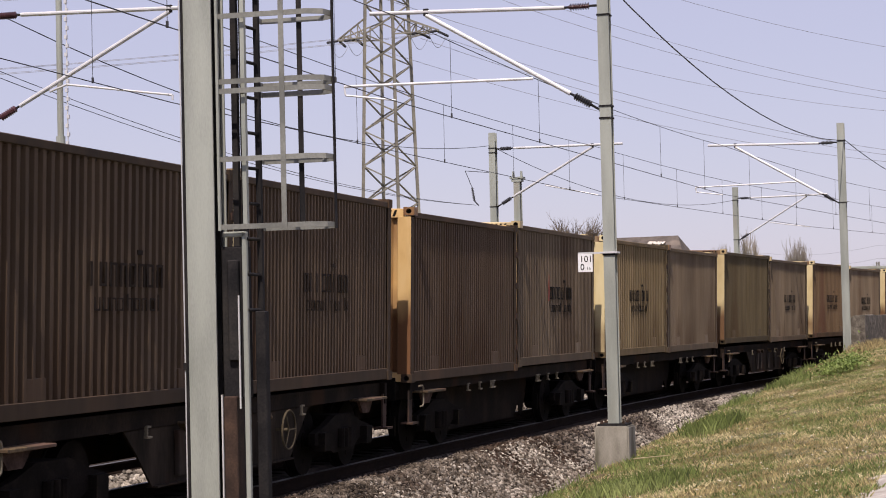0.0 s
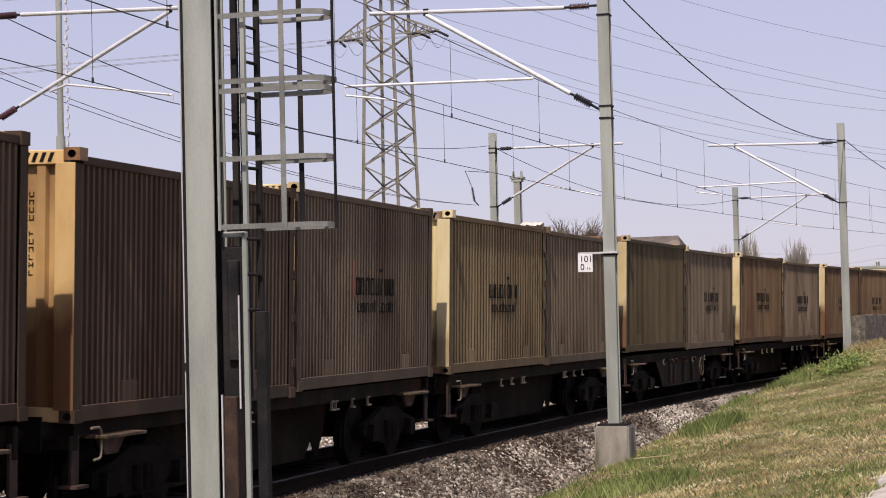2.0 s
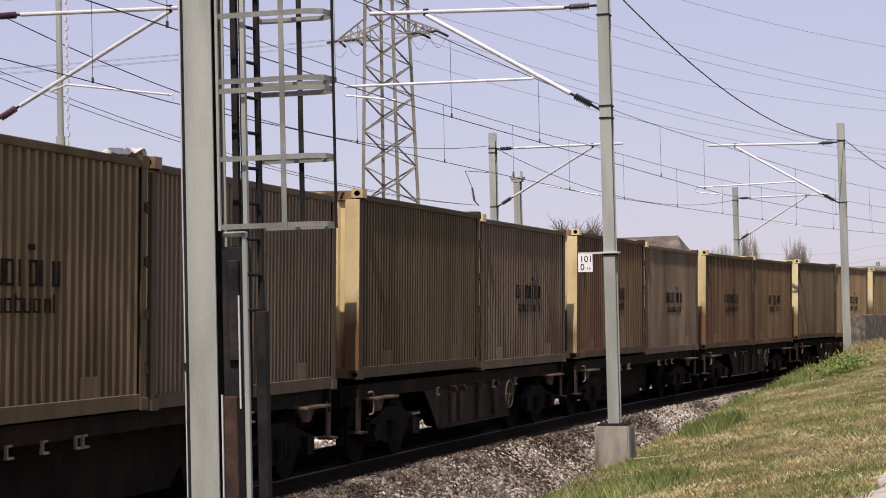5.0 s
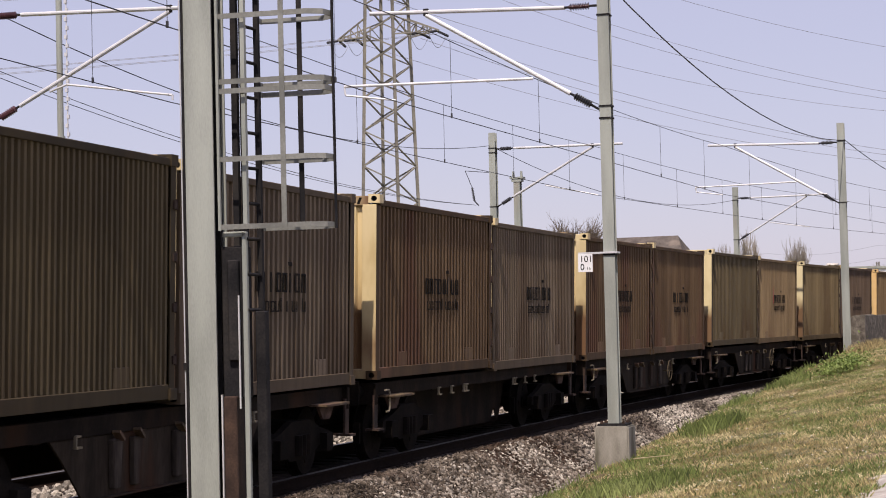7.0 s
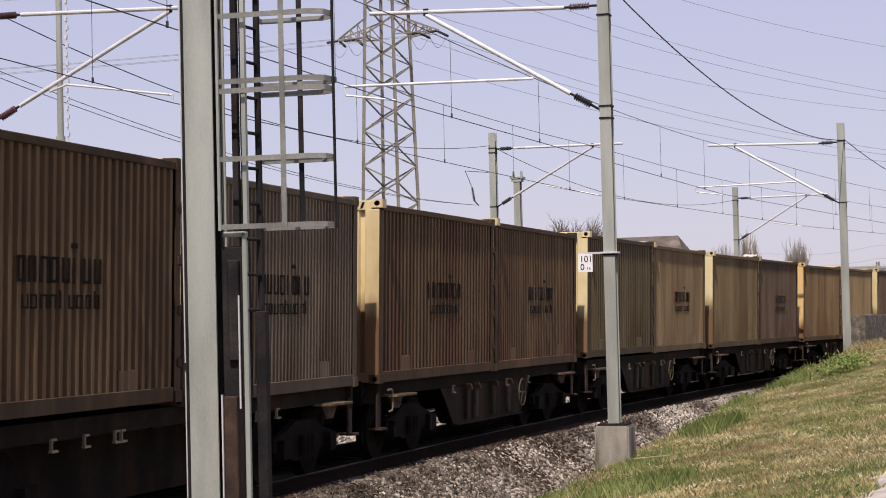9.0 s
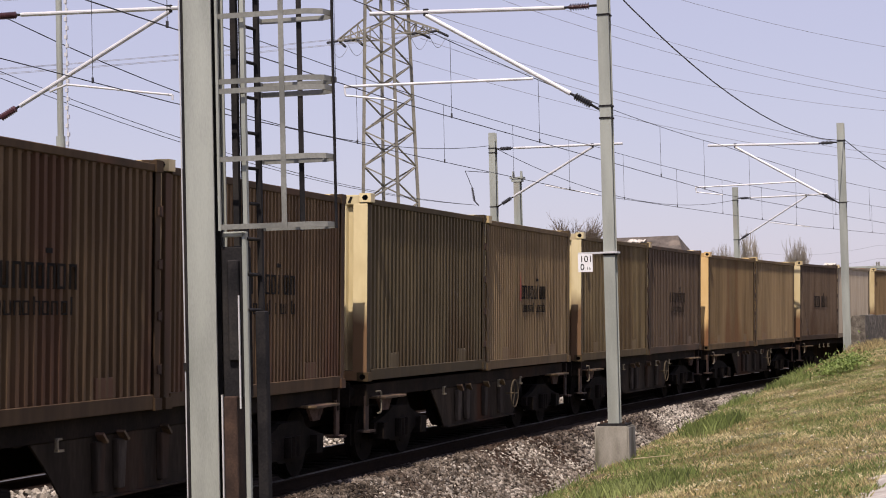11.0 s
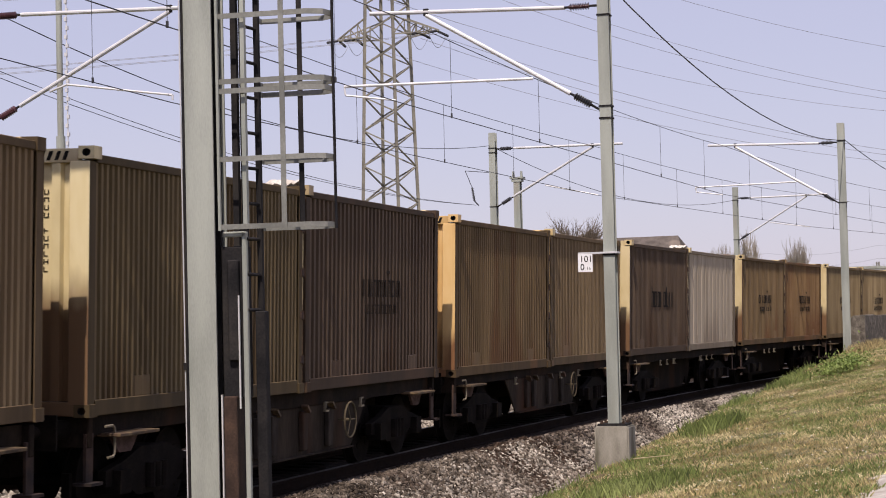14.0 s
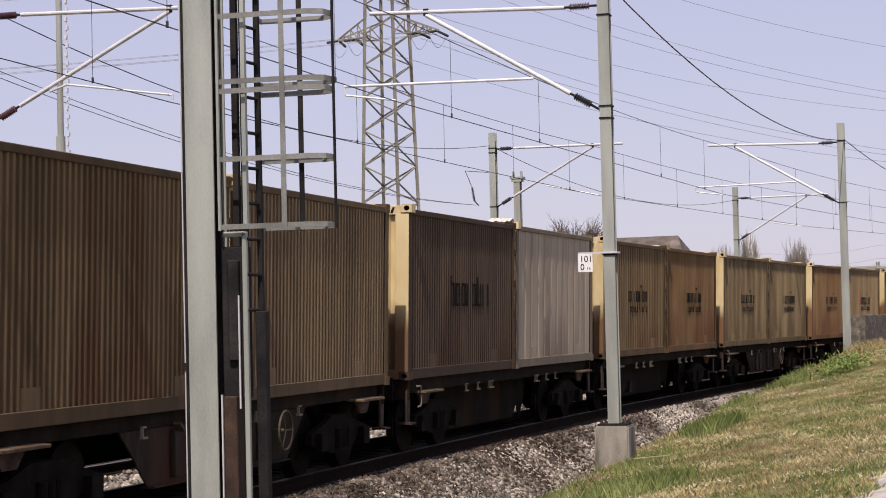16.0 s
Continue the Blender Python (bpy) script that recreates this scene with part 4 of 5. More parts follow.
RIDE = {(-1, 0): 0.04, (-1, 1): 0.045, (0, 0): -0.04, (0, 1): 0.02, (1, 0): 0.02, (2, 0): 0.09, (2, 1): 0.03, (3, 0): 0.06, (5, 0): 0.05, (5, 1): 0.02, (7, 0): -0.04, (7, 1): -0.03}    # sag or lift of the load, in metres
LOOSE = {(1, 0), (6, 0), (8, 0)}     # boxes whose cover has come loose at one end
TRAIN = []
protos = {}
for k, pair in enumerate(LOADS):
    index = FIRST + k
    plain = index in PLAIN_WAGONS
    if plain not in protos:
        protos[plain] = w = wagon(not plain)
    else:
        w = copy_thing(protos[plain], Matrix())
    loads = []
    for n, (side, end, ribs, logo) in enumerate(pair):
        loads.append((container(side, end, ribs, logo, n == 0, (index, n) in LOOSE), Matrix.Translation((0, (-1 if n == 0 else 1) * (LONG + GAP) / 2, FLOOR + RIDE.get((index, n), 0.0)))))
    TRAIN.append((index, w, loads))


def motions():
    """The train rolls by, gathering speed; its wheels turn."""
    times = [k * 0.5 for k in range(33)]
    spin = [k * 2 / FPS for k in range(int(16 * FPS / 2) + 1)]
    angles = [math.degrees(run(t)) / 0.46 for t in spin]
    for index, w, loads in TRAIN:
        rows = [(t, wagon_pose(index, t)) for t in times]
        walk(w, rows)
        for c, seat in loads:
            walk(c, [(t, m @ seat) for t, m in rows])
        for b in w.children_recursive:
            if b.name.split(".")[0] == "wheelset":
                at = b.matrix_basis.translation.copy()
                walk(b, [(t, pose(*at, a)) for t, a in zip(spin, angles)])


# ---- overhead line masts ----
def h_section(w, d, tf, tw):
    """Outline of an H beam: flanges face along y."""
    a, b, c = w / 2, d / 2, tw / 2
    return [(-a, -b), (a, -b), (a, -b + tf), (c, -b + tf), (c, b - tf), (a, b - tf), (a, b), (-a, b), (-a, b - tf), (-c, b - tf), (-c, -b + tf), (-a, -b + tf)]


def insulator(bm, a, b, r, sheds=8):
    """A ribbed insulator from a to b."""
    a, b = Vector(a), Vector(b)
    bar(bm, a, b, r * 0.45, n=8)
    for k in range(sheds):
        p, q = a.lerp(b, (k + 0.2) / sheds), a.lerp(b, (k + 0.75) / sheds)
        bar(bm, p, q, r, r * 0.55, n=12)


def mast(s, u, foot, top, width, label, out=-1, arm=None, clamp_z=(), polymer=False, dark_low=False):
    """A steel H mast on a concrete block, with a tubular cantilever arm that reaches out across the track.
    arm: (tip, high, low) = reach of the top tube, its height, and the height at which the strut leaves the mast."""
    t = thing("catenary_mast", stand(s, u, 0), label, "mast", "overhead line masts")
    bm = B()
    prism(bm, h_section(width, width, 0.017, 0.011), 2, foot + 0.05, top)
    part("post", bm, M["galv"], t, "weathered galvanised steel post")
    bm = boxes(((0, 0, foot + 0.03), (0.50, 0.46, 0.035)))
    part("base_plate", bm, M["darkiron"], t)
    for x in (-0.19, 0.19):
        for y in (-0.17, 0.17):
            bm = B()
            bar(bm, (x, y, foot), (x, y, foot + 0.10), 0.018, n=8)
            bar(bm, (x, y, foot + 0.05), (x, y, foot + 0.075), 0.034, n=6)
            part("anchor_bolt", bm, M["rust"], t)
    bm = boxes(((0, 0, foot - 0.54), (0.60, 0.60, 1.10)))
    bevel(bm, 0.025, 2)
    part("footing", bm, M["concrete"], t, "weathered concrete footing block")
    for z in clamp_z:
        bm = boxes(((0, 0, z), (width + 0.025, width + 0.025, 0.03)))
        part("clamp", bm, M["darkiron"], t)
    if arm:
        tip, high, low, rise, back = arm
        edge = out * width / 2
        bm = B()
        bar(bm, (out * (width / 2 + 0.60), 0, high), (out * tip, 0, high + rise), 0.038, n=10)
        part("top_tube", bm, M["bright"], t, "bright aluminium tube")
        ins = M["composite"] if polymer else M["porcelain"]
        bm = B()
        bar(bm, (edge, 0, high), (out * (width / 2 + 0.62), 0, high), 0.022, n=8)
        part("bracket", bm, M["darkiron"], t)
        bm = B()
        insulator(bm, (out * (width / 2 + 0.16), 0, high), (out * (width / 2 + 0.52), 0, high), 0.068)
        part("insulator", bm, ins, t, "ribbed dark insulator")
        joint = Vector((out * (tip - back), 0, high + rise * 0.8 - 0.07))
        root = Vector((edge, 0, low))
        d = joint - root
        bm = B()
        bar(bm, root + d * (0.62 / d.length), joint, 0.040, n=10)
        part("diagonal_tube", bm, M["bright"], t, "bright aluminium tube")
        bm = B()
        bar(bm, root, root + d * (0.64 / d.length), 0.022, n=8)
        part("bracket", bm, M["darkiron"], t)
        bm = B()
        box(bm, joint + Vector((0, 0, 0.05)), (0.09, 0.06, 0.13))
        part("joint_clamp", bm, M["darkiron"], t)
        bm = B()
        insulator(bm, root + d * (0.20 / d.length), root + d * (0.54 / d.length), 0.070)
        part("insulator", bm, M["composite"] if dark_low else ins, t, "ribbed dark insulator")
    return t


def steady(t, pts, r=0.02):
    """A registration tube of a cantilever, through the points."""
    bm = B()
    for a, b in zip(pts, pts[1:]):
        bar(bm, a, b, r, n=8)
    part("registration_tube", bm, M["bright"], t, "bright thin registration tube")


near_label = "galvanised steel overhead line mast with cantilever, on a concrete block"
m2 = mast(34.3, 3.2, 0.12, 8.3, 0.20, near_label, -1, (4.3, 7.43, 5.60, 0.14, 1.06), (7.25, 5.66, 5.45, 3.08), dark_low=True)
steady(m2, [(-1.30, 0, 6.22), (-4.82, 0, 6.28)], 0.026)
steady(m2, [(-4.82, 0, 6.28), (-4.80, 0, 6.12), (-3.85, 0, 5.98)], 0.018)
m3 = mast(64.5, 3.2, 0.62, 8.02, 0.215, near_label, -1, (4.3, 7.42, 5.48, 0.12, 0.9), (7.45, 5.5), polymer=True)
steady(m3, [(-1.45, 0, 6.23), (-4.75, 0, 6.20)], 0.024)
steady(m3, [(-4.75, 0, 6.20), (-4.73, 0, 6.05), (-3.85, 0, 5.92)], 0.018)
far_label = "galvanised steel overhead line mast across the tracks, with cantilever"
m4 = mast(61.8, -7.55, -0.6, 8.1, 0.215, far_label, 1, (4.35, 7.57, 5.70, -0.05, 1.0), (7.6, 5.7, 7.45), polymer=True)
steady(m4, [(1.75, 0, 6.32), (3.5, 0, 5.93)], 0.02)
m5 = mast(91.7, -7.55, -0.6, 8.0, 0.22, far_label, 1, (4.35, 7.47, 5.52, 0.0, 1.0), (7.4, 5.55), polymer=True)
steady(m5, [(1.6, 0, 6.3), (3.5, 0, 6.0)], 0.02)
mL = mast(32.3, -7.75, -0.6, 8.2, 0.26, far_label, 1, (3.8, 7.67, 5.75, -0.09, 0.17), (7.6, 5.7))
steady(mL, [(1.28, 0, 6.25), (1.62, 0, 6.36), (3.66, 0, 6.06), (3.66, 0, 5.97)], 0.02)
m6 = mast(96.0, 3.2, 0.9, 8.3, 0.20, near_label, -1, (4.3, 7.42, 5.48, 0.1, 0.9), (7.4,), polymer=True)

# plain steel post with an anchor head across the tracks
t = thing("anchor_post", stand(64.0, -7.5, 0), "grey steel anchor post with a forked head, across the tracks", "post")
bm = B()
prism(bm, h_section(0.22, 0.22, 0.015, 0.01), 2, -0.7, 6.75)
part("post", bm, M["galv"], t)
bm = boxes(((0, 0, 6.77), (0.46, 0.3, 0.06)), ((0, 0, 6.68), (0.34, 0.26, 0.08)))
part("head_plate", bm, M["galv"], t)
for x in (-0.14, 0.14):
    bm = B()
    bar(bm, (x, 0, 6.8), (x, 0, 7.0), 0.05, 0.035, n=10)
    part("anchor_stud", bm, M["galv"], t)

# tubular pole with a stepped foot and a cable run beside it
t = thing("tube_pole", stand(34.6, -7.5, 0), "pale grey tubular steel pole across the tracks with a clipped cable", "pole")
bm = B()
bar(bm, (0, 0, 5.7), (0, 0, 12.5), 0.062, 0.055, n=14)
part("upper_tube", bm, M["galv"], t)
bm = B()
bar(bm, (0, 0, -0.7), (0, 0, 5.7), 0.088, n=14)
part("lower_tube", bm, M["galv"], t)
bm = B()
bar(bm, (0.155, 0, 4.0), (0.155, 0, 12.5), 0.012, n=6)
for k in range(48):
    z = 4.2 + k * 0.17
    box(bm, (0.155 + (0.012 if k % 2 else -0.012), 0, z), (0.05, 0.05, 0.075))
part("cable_run", bm, M["bright"], t, "pale beaded cable run")

# ---- the tensioning mast with its ladder cage and weights ----
T1S = 16.0
t = thing("tensioning_mast", stand(T1S, 0, 0), "big grey steel H mast with ladder cage and iron tension weights", "mast", "overhead line masts")
bm = B()
prism(bm, [(x + 3.252, y) for x, y in h_section(0.262, 0.30, 0.019, 0.012)], 2, -0.62, 9.3)
part("post", bm, M["galv"], t, "weathered pale grey steel post")
bm = boxes(((3.20, 0, -0.62), (0.6, 0.6, 0.04)))
part("base_plate", bm, M["darkiron"], t)
bm = boxes(((3.4, 0, -1.0), (1.1, 0.8, 0.72)))
bevel(bm, 0.03, 2)
part("footing", bm, M["concrete"], t)
bm = B()
bar(bm, (3.10, -0.15, -0.5), (3.10, -0.15, 5.2), 0.006, n=6)
part("earth_wire", bm, M["bright"], t, "thin bright earthing wire")
# dark line along the post's left edge, added as a thin strip
bm = boxes(((3.124, -0.158, 4.0), (0.02, 0.012, 9.0)))
part("edge_channel", bm, M["darkiron"], t, "thin dark strip along the post edge")
bm = boxes(((3.105, -0.155, 1.64), (0.03, 0.03, 0.06)))
part("wire_clip", bm, M["darkiron"], t)
bm = boxes(((3.415, -0.10, 4.1), (0.022, 0.03, 2.66)))
part("fixing_strip", bm, M["galv"], t)
# channel in which the weights hang
for x, y, w, lo, hi in ((3.345, 0.05, 0.05, -0.6, 9.0), (3.47, 0.17, 0.05, -0.6, 9.0), (3.53, 0.20, 0.04, 2.2, 9.0)):
    bm = boxes(((x, y, (lo + hi) / 2), (w, 0.06, hi - lo)))
    part("guide_channel", bm, M["darkiron"], t, "dark iron guide channel")
bm = boxes(((3.50, 0.04, 2.0), (0.235, 0.10, 1.28)), ((3.50, 0.0, 2.1), (0.10, 0.12, 0.85)))
bevel(bm, 0.012)
part("weight_carrier", bm, M["darkiron"], t, "black iron weight carrier")
bm = B()
box(bm, (3.461, 0.02, 0.40), (0.118, 0.18, 1.96))
bevel(bm, 0.01)
part("iron_weight", bm, M["rust"], t, "rust-brown iron weights")
bm = boxes(((3.395, -0.075, 0.42), (0.012, 0.02, 1.95)), ((3.552, -0.055, 1.75), (0.012, 0.016, 0.95)))
part("edge_strip", bm, M["bright"], t)
bm = boxes(((3.603, -0.02, 1.08), (0.042, 0.05, 3.36)), ((3.51, -0.02, 2.74), (0.20, 0.05, 0.045)))
bevel(bm, 0.006)
part("guide_rod", bm, M["galv"], t, "pale bent guide rail")
bm = boxes(((3.70, 0.10, 0.74), (0.09, 0.10, 2.7)))
bevel(bm, 0.008)
part("rear_post", bm, M["darkiron"], t, "dark iron rear post")
# ladder: one pale and one dark stile with rungs between, seen edge on
bm = boxes(((3.62, -0.02, 6.0), (0.036, 0.05, 6.4)))
part("ladder_stile", bm, M["galv"], t)
bm = boxes(((3.655, 0.22, 5.6), (0.042, 0.05, 7.2)))
part("ladder_stile", bm, M["darkiron"], t)
for k in range(22):
    z = 2.1 + k * 0.30
    bm = B()
    bar(bm, (3.62, -0.02, z), (3.655, 0.22, z), 0.015, n=8)
    part("rung", bm, M["darkiron"], t)


def hoop(z, h=0.044):
    """A flat bar bent round the ladder in plan."""
    plan = [(3.42, -0.10), (4.22, -0.10), (4.34, -0.03), (4.365, 0.11), (4.34, 0.25), (4.22, 0.33), (3.66, 0.33), (3.66, 0.24)]
    bm = B()
    inner = []
    for k, p in enumerate(plan):
        c = Vector((3.9, 0.115))
        d = (Vector(p) - c)
        inner.append(tuple(c + d * (1 - 0.014 / d.length)))
    rows = [[bm.verts.new((x, y, zz)) for (x, y), zz in ((plan[k], z - h / 2), (plan[k], z + h / 2), (inner[k], z + h / 2), (inner[k], z - h / 2))] for k in range(len(plan))]
    for a, b in zip(rows, rows[1:]):
        for k in range(4):
            bm.faces.new((a[k], b[k], b[(k + 1) % 4], a[(k + 1) % 4]))
    bm.faces.new(rows[0])
    bm.faces.new(rows[-1][::-1])
    bmesh.ops.recalc_face_normals(bm, faces=bm.faces)
    return bm


for z in (2.80, 3.37, 3.945, 4.025, 4.58, 5.17, 5.75):
    part("cage_hoop", hoop(z), M["cage"], t, "flat galvanised cage hoop")
for x, y, w, dark in ((3.99, -0.107, 0.045, 0), (4.0, 0.337, 0.045, 1), (4.372, 0.11, 0.012, 1)):
    bm = boxes(((x, y, 4.4), (w, 0.008 if w > 0.02 else 0.045, 3.26)))
    part("cage_strip", bm, M["darkiron"] if dark else M["cage"], t, "upright flat cage bar")

# lattice portal beam that the big mast carries across both tracks
t = thing("portal_beam", stand(T1S, 0, 0), "grey steel lattice portal beam across both tracks on the big mast", "beam")
BEAM_LO, BEAM_HI, BEAM_IN, BEAM_OUT, BEAM_W = 7.45, 8.55, 3.115, -7.6, 0.50
for y in (-BEAM_W, BEAM_W):
    for z in (BEAM_LO, BEAM_HI):
        bm = B()
        strut(bm, (BEAM_OUT, y, z), (BEAM_IN, y, z), 0.13)
        part("chord", bm, M["galv"], t)
faces = [((-BEAM_W, BEAM_LO), (-BEAM_W, BEAM_HI)), ((BEAM_W, BEAM_LO), (BEAM_W, BEAM_HI)), ((-BEAM_W, BEAM_LO), (BEAM_W, BEAM_LO)), ((-BEAM_W, BEAM_HI), (BEAM_W, BEAM_HI))]
for k in range(20):
    x0, x1 = BEAM_IN + (BEAM_OUT - BEAM_IN) * k / 20, BEAM_IN + (BEAM_OUT - BEAM_IN) * (k + 1) / 20
    for p, q in faces:
        bm = B()
        strut(bm, (x0, *(p if k % 2 else q)), (x1, *(q if k % 2 else p)), 0.085)
        part("lacing_bar", bm, M["galv"], t)
bm = boxes(((-2.2, 0, BEAM_LO + 0.09), (10.4, 0.42, 0.05)))
part("walkway_plank", bm, M["galv"], t)
bm = B()
prism(bm, [(x - 7.75, y) for x, y in h_section(0.262, 0.30, 0.019, 0.012)], 2, -0.62, 9.0)
part("far_post", bm, M["galv"], t, "weathered grey steel post")
bm = boxes(((-7.75, 0, -1.0), (0.8, 0.8, 0.80)))
bevel(bm, 0.03, 2)
part("footing", bm, M["concrete"], t)

# kilometre sign on the second mast
t = thing("kilometre_sign", stand(34.3, 0, 0), "white enamel kilometre sign with black numbers on a mast bracket", "sign")
bm = boxes(((2.765, -0.05, 2.945), (0.258, 0.006, 0.31)))
bevel(bm, 0.002)
part("plate", bm, M["white"], t)
bm = boxes(((2.95, -0.035, 3.115), (0.62, 0.02, 0.035)), ((3.2, 0, 3.115), (0.29, 0.29, 0.03)))
part("bracket", bm, M["bright"], t)
for text, x, z, size in (("101", 2.665, 2.965, 0.155), ("0", 2.675, 2.825, 0.155), ("15", 2.785, 2.825, 0.075)):
    cu = bpy.data.curves.new("number", "FONT")
    cu.body, cu.size, cu.extrude = text, size, 0.002
    cu.materials.append(M["black"])
    ob = new("number", cu)
    ob.parent = t
    ob.matrix_basis = Matrix.Translation((x, -0.056, z)) @ Matrix.Rotation(math.pi / 2, 4, "X")


# ---- wires ----
def wire(name, pts, r, material, label, group="", sag=0.0):
    """A wire through the points; sag: drop in the middle of each span."""
    cu = bpy.data.curves.new(name, "CURVE")
    cu.dimensions, cu.bevel_depth, cu.bevel_resolution, cu.use_fill_caps = "3D", r, 1, True
    line = []
    for a, b in zip(pts, pts[1:]):
        a, b = Vector(a), Vector(b)
        n = 16 if sag else 1
        for k in range(n):
            f = k / n
            line.append(a.lerp(b, f) - Vector((0, 0, 4 * sag * f * (1 - f))))
    line.append(Vector(pts[-1]))
    sp = cu.splines.new("POLY")
    sp.points.add(len(line) - 1)
    for p, q in zip(sp.points, line):
        p.co = (*q, 1)
    cu.materials.append(material)
    return tagged(new(name, cu), label, "wire", group, "structure")


def span_line(stations, drop_every, label):
    """Carrier and contact wire over a track, with droppers. stations: (s, u, contact height, carrier height)."""
    low = [spot(s, u, z) for s, u, z, h in stations]
    high = [spot(s, u, h) for s, u, z, h in stations]
    wire("contact_wire", low, 0.0085, M["wire"], "dark contact wire " + label, "overhead wires")
    wire("carrier_wire", high, 0.008, M["wire"], "dark sagging carrier wire " + label, "overhead wires", 0.2)
    for (a, b), (c, d) in zip(zip(low, low[1:]), zip(high, high[1:])):
        n = max(2, int(round((b - a).length / drop_every)))
        for k in range(n):
            f = (k + 0.5) / n
            p = a.lerp(b, f)
            q = c.lerp(d, f) - Vector((0, 0, 4 * 0.2 * f * (1 - f)))
            ob = wire("dropper", [p, q], 0.005, M["wire"], "thin dropper between carrier and contact wire", "droppers")
            bm = B()
            box(bm, p + Vector((0, 0, 0.03)), (0.03, 0.03, 0.09))
            part("clip", bm, M["wire"], ob)


span_line([(-30, -0.6, 5.95, 7.45), (8, -1.15, 5.92, 7.5), (34.3, -0.62, 5.95, 7.50), (64.5, -0.62, 5.93, 7.52), (96, -0.3, 5.93, 7.5), (140, -0.3, 5.93, 7.5)], 6.3, "over the train's track")
span_line([(0, -4.3, 5.89, 7.6), (32.3, -4.08, 5.92, 7.6), (61.8, -4.18, 5.94, 7.5), (91.7, -3.95, 6.0, 7.47), (140, -4.1, 6.0, 7.5)], 6.3, "over the far track")
wire("feeder_wire", [spot(34.3, 3.22, 7.86), spot(64.5, 3.3, 7.48)], 0.013, M["wire"], "dark slack feeder wire between masts", "overhead wires", 0.75)
wire("feeder_wire", [spot(64.5, 3.3, 7.50), spot(96.0, 3.3, 7.8)], 0.013, M["wire"], "dark slack feeder wire between masts", "overhead wires", 0.9)
wire("feeder_wire", [spot(0, -7.5, 7.6), spot(33.0, -7.7, 7.75), spot(61.8, -7.63, 7.69), spot(91.7, -7.63, 7.4)], 0.010, M["wire"], "dark slack feeder wire across the tracks", "overhead wires", 0.87)
for dz in (0, 0.1):
    wire("stay_wire", [spot(2, -8.6, 7.22 + dz), spot(33.0, -8.4, 6.88 + dz * 1.3), spot(62.0, -8.25, 5.80)], 0.007, M["wire"], "thin paired line wire across the tracks", "overhead wires", 0.5)
t = thing("stay_insulator", stand(62.0, -8.25, -0.02), "dark hanging insulator with a bent rod on a line wire", "insulator")
bm = B()
insulator(bm, (-0.05, 0, 5.95), (-0.12, 0, 6.4), 0.05)
part("insulator", bm, M["composite"], t)
bm = B()
bar(bm, (-0.12, 0, 6.4), (-0.35, 0, 6.95), 0.012, n=6)
bar(bm, (-0.35, 0, 6.95), (0.55, 0, 6.85), 0.010, n=6)
bar(bm, (-0.05, 0, 5.95), (0.1, 0, 5.80), 0.02, n=6)
part("rod", bm, M["wire"], t)

# ---- the lattice tower and its lines ----
TOWER = Vector((-49.9, 198.4, 0))


def tower(name, base, turn, top, half0, taper, arms, thick, label):
    t = thing(name, Matrix.Translation(base) @ Matrix.Rotation(turn, 4, "Z"), label, "pylon")

    def corner(k, z):
        r = max(half0 - taper * z, 0.3)
        a = math.pi / 4 + k * math.pi / 2
        return Vector((r * math.sqrt(2) * math.cos(a), r * math.sqrt(2) * math.sin(a), z))
    for k in range(4):
        bm = B()
        strut(bm, corner(k, 0), corner(k, top), thick * 2.1)
        part("leg", bm, M["lattice"], t)
    levels = [0.0]
    while levels[-1] < top - 1.0:
        levels.append(min(top, levels[-1] + 0.92 * max(half0 - taper * levels[-1], 0.8)))
    for k in range(4):
        for i, (a, b) in enumerate(zip(levels, levels[1:])):
            c, d = (corner(k, a), corner((k + 1) % 4, b)) if (i + k) % 2 else (corner((k + 1) % 4, a), corner(k, b))
            bm = B()
            strut(bm, c, d, thick)
            part("brace", bm, M["lattice"], t)
    for z, reach in arms:
        for sx in (1, -1):
            bm = B()
            w = max(half0 - taper * z, 0.4)
            tipp = Vector((sx * reach, 0, z + 0.15))
            roots = [Vector((sx * w, sy * w, z + h)) for sy in (-1, 1) for h in (0.0, 1.9)]
            for r in roots:
                strut(bm, r, tipp + Vector((0, 0, 0.06 if r.z > z else 0)), thick)
            for f in (0.25, 0.5, 0.75):
                q = [r.lerp(tipp, f) for r in roots]
                for a, b in ((0, 1), (2, 3), (0, 2)):
                    strut(bm, q[a], q[b], thick * 0.7)
                q2 = [r.lerp(tipp, f - 0.25) for r in roots]
                strut(bm, q2[0], q[1], thick * 0.7)
                strut(bm, q2[2], q[3], thick * 0.7)
            part("crossarm", bm, M["lattice"], t, "tapered lattice crossarm")
            for x in (reach * 0.97, reach * 0.62):
                bm = B()
                for sy in (-1, 1):
                    insulator(bm, (sx * x, sy * 0.25, z + 0.1), (sx * x + 0.3 * sx, sy * 1.9, z - 0.25), 0.14, 10)
                part("insulator", bm, M["composite"], t)
                bm = B()
                pts = [Vector((sx * x, -1.9 + 3.8 * k / 10, z - 0.25 - 1.35 * math.sin(math.pi * k / 10))) for k in range(11)]
                for a, b in zip(pts, pts[1:]):
                    bar(bm, a, b, 0.022, n=5)
                part("jumper_loop", bm, M["farwire"], t, "slack jumper loop")
    return t


tower("power_pylon", TOWER, radians(-16), 48, 2.42, 0.0225, ((31.9, 6.1), (38.5, 7.4), (44.5, 5.0)), 0.135, "tall weathered steel lattice pylon behind the railway")
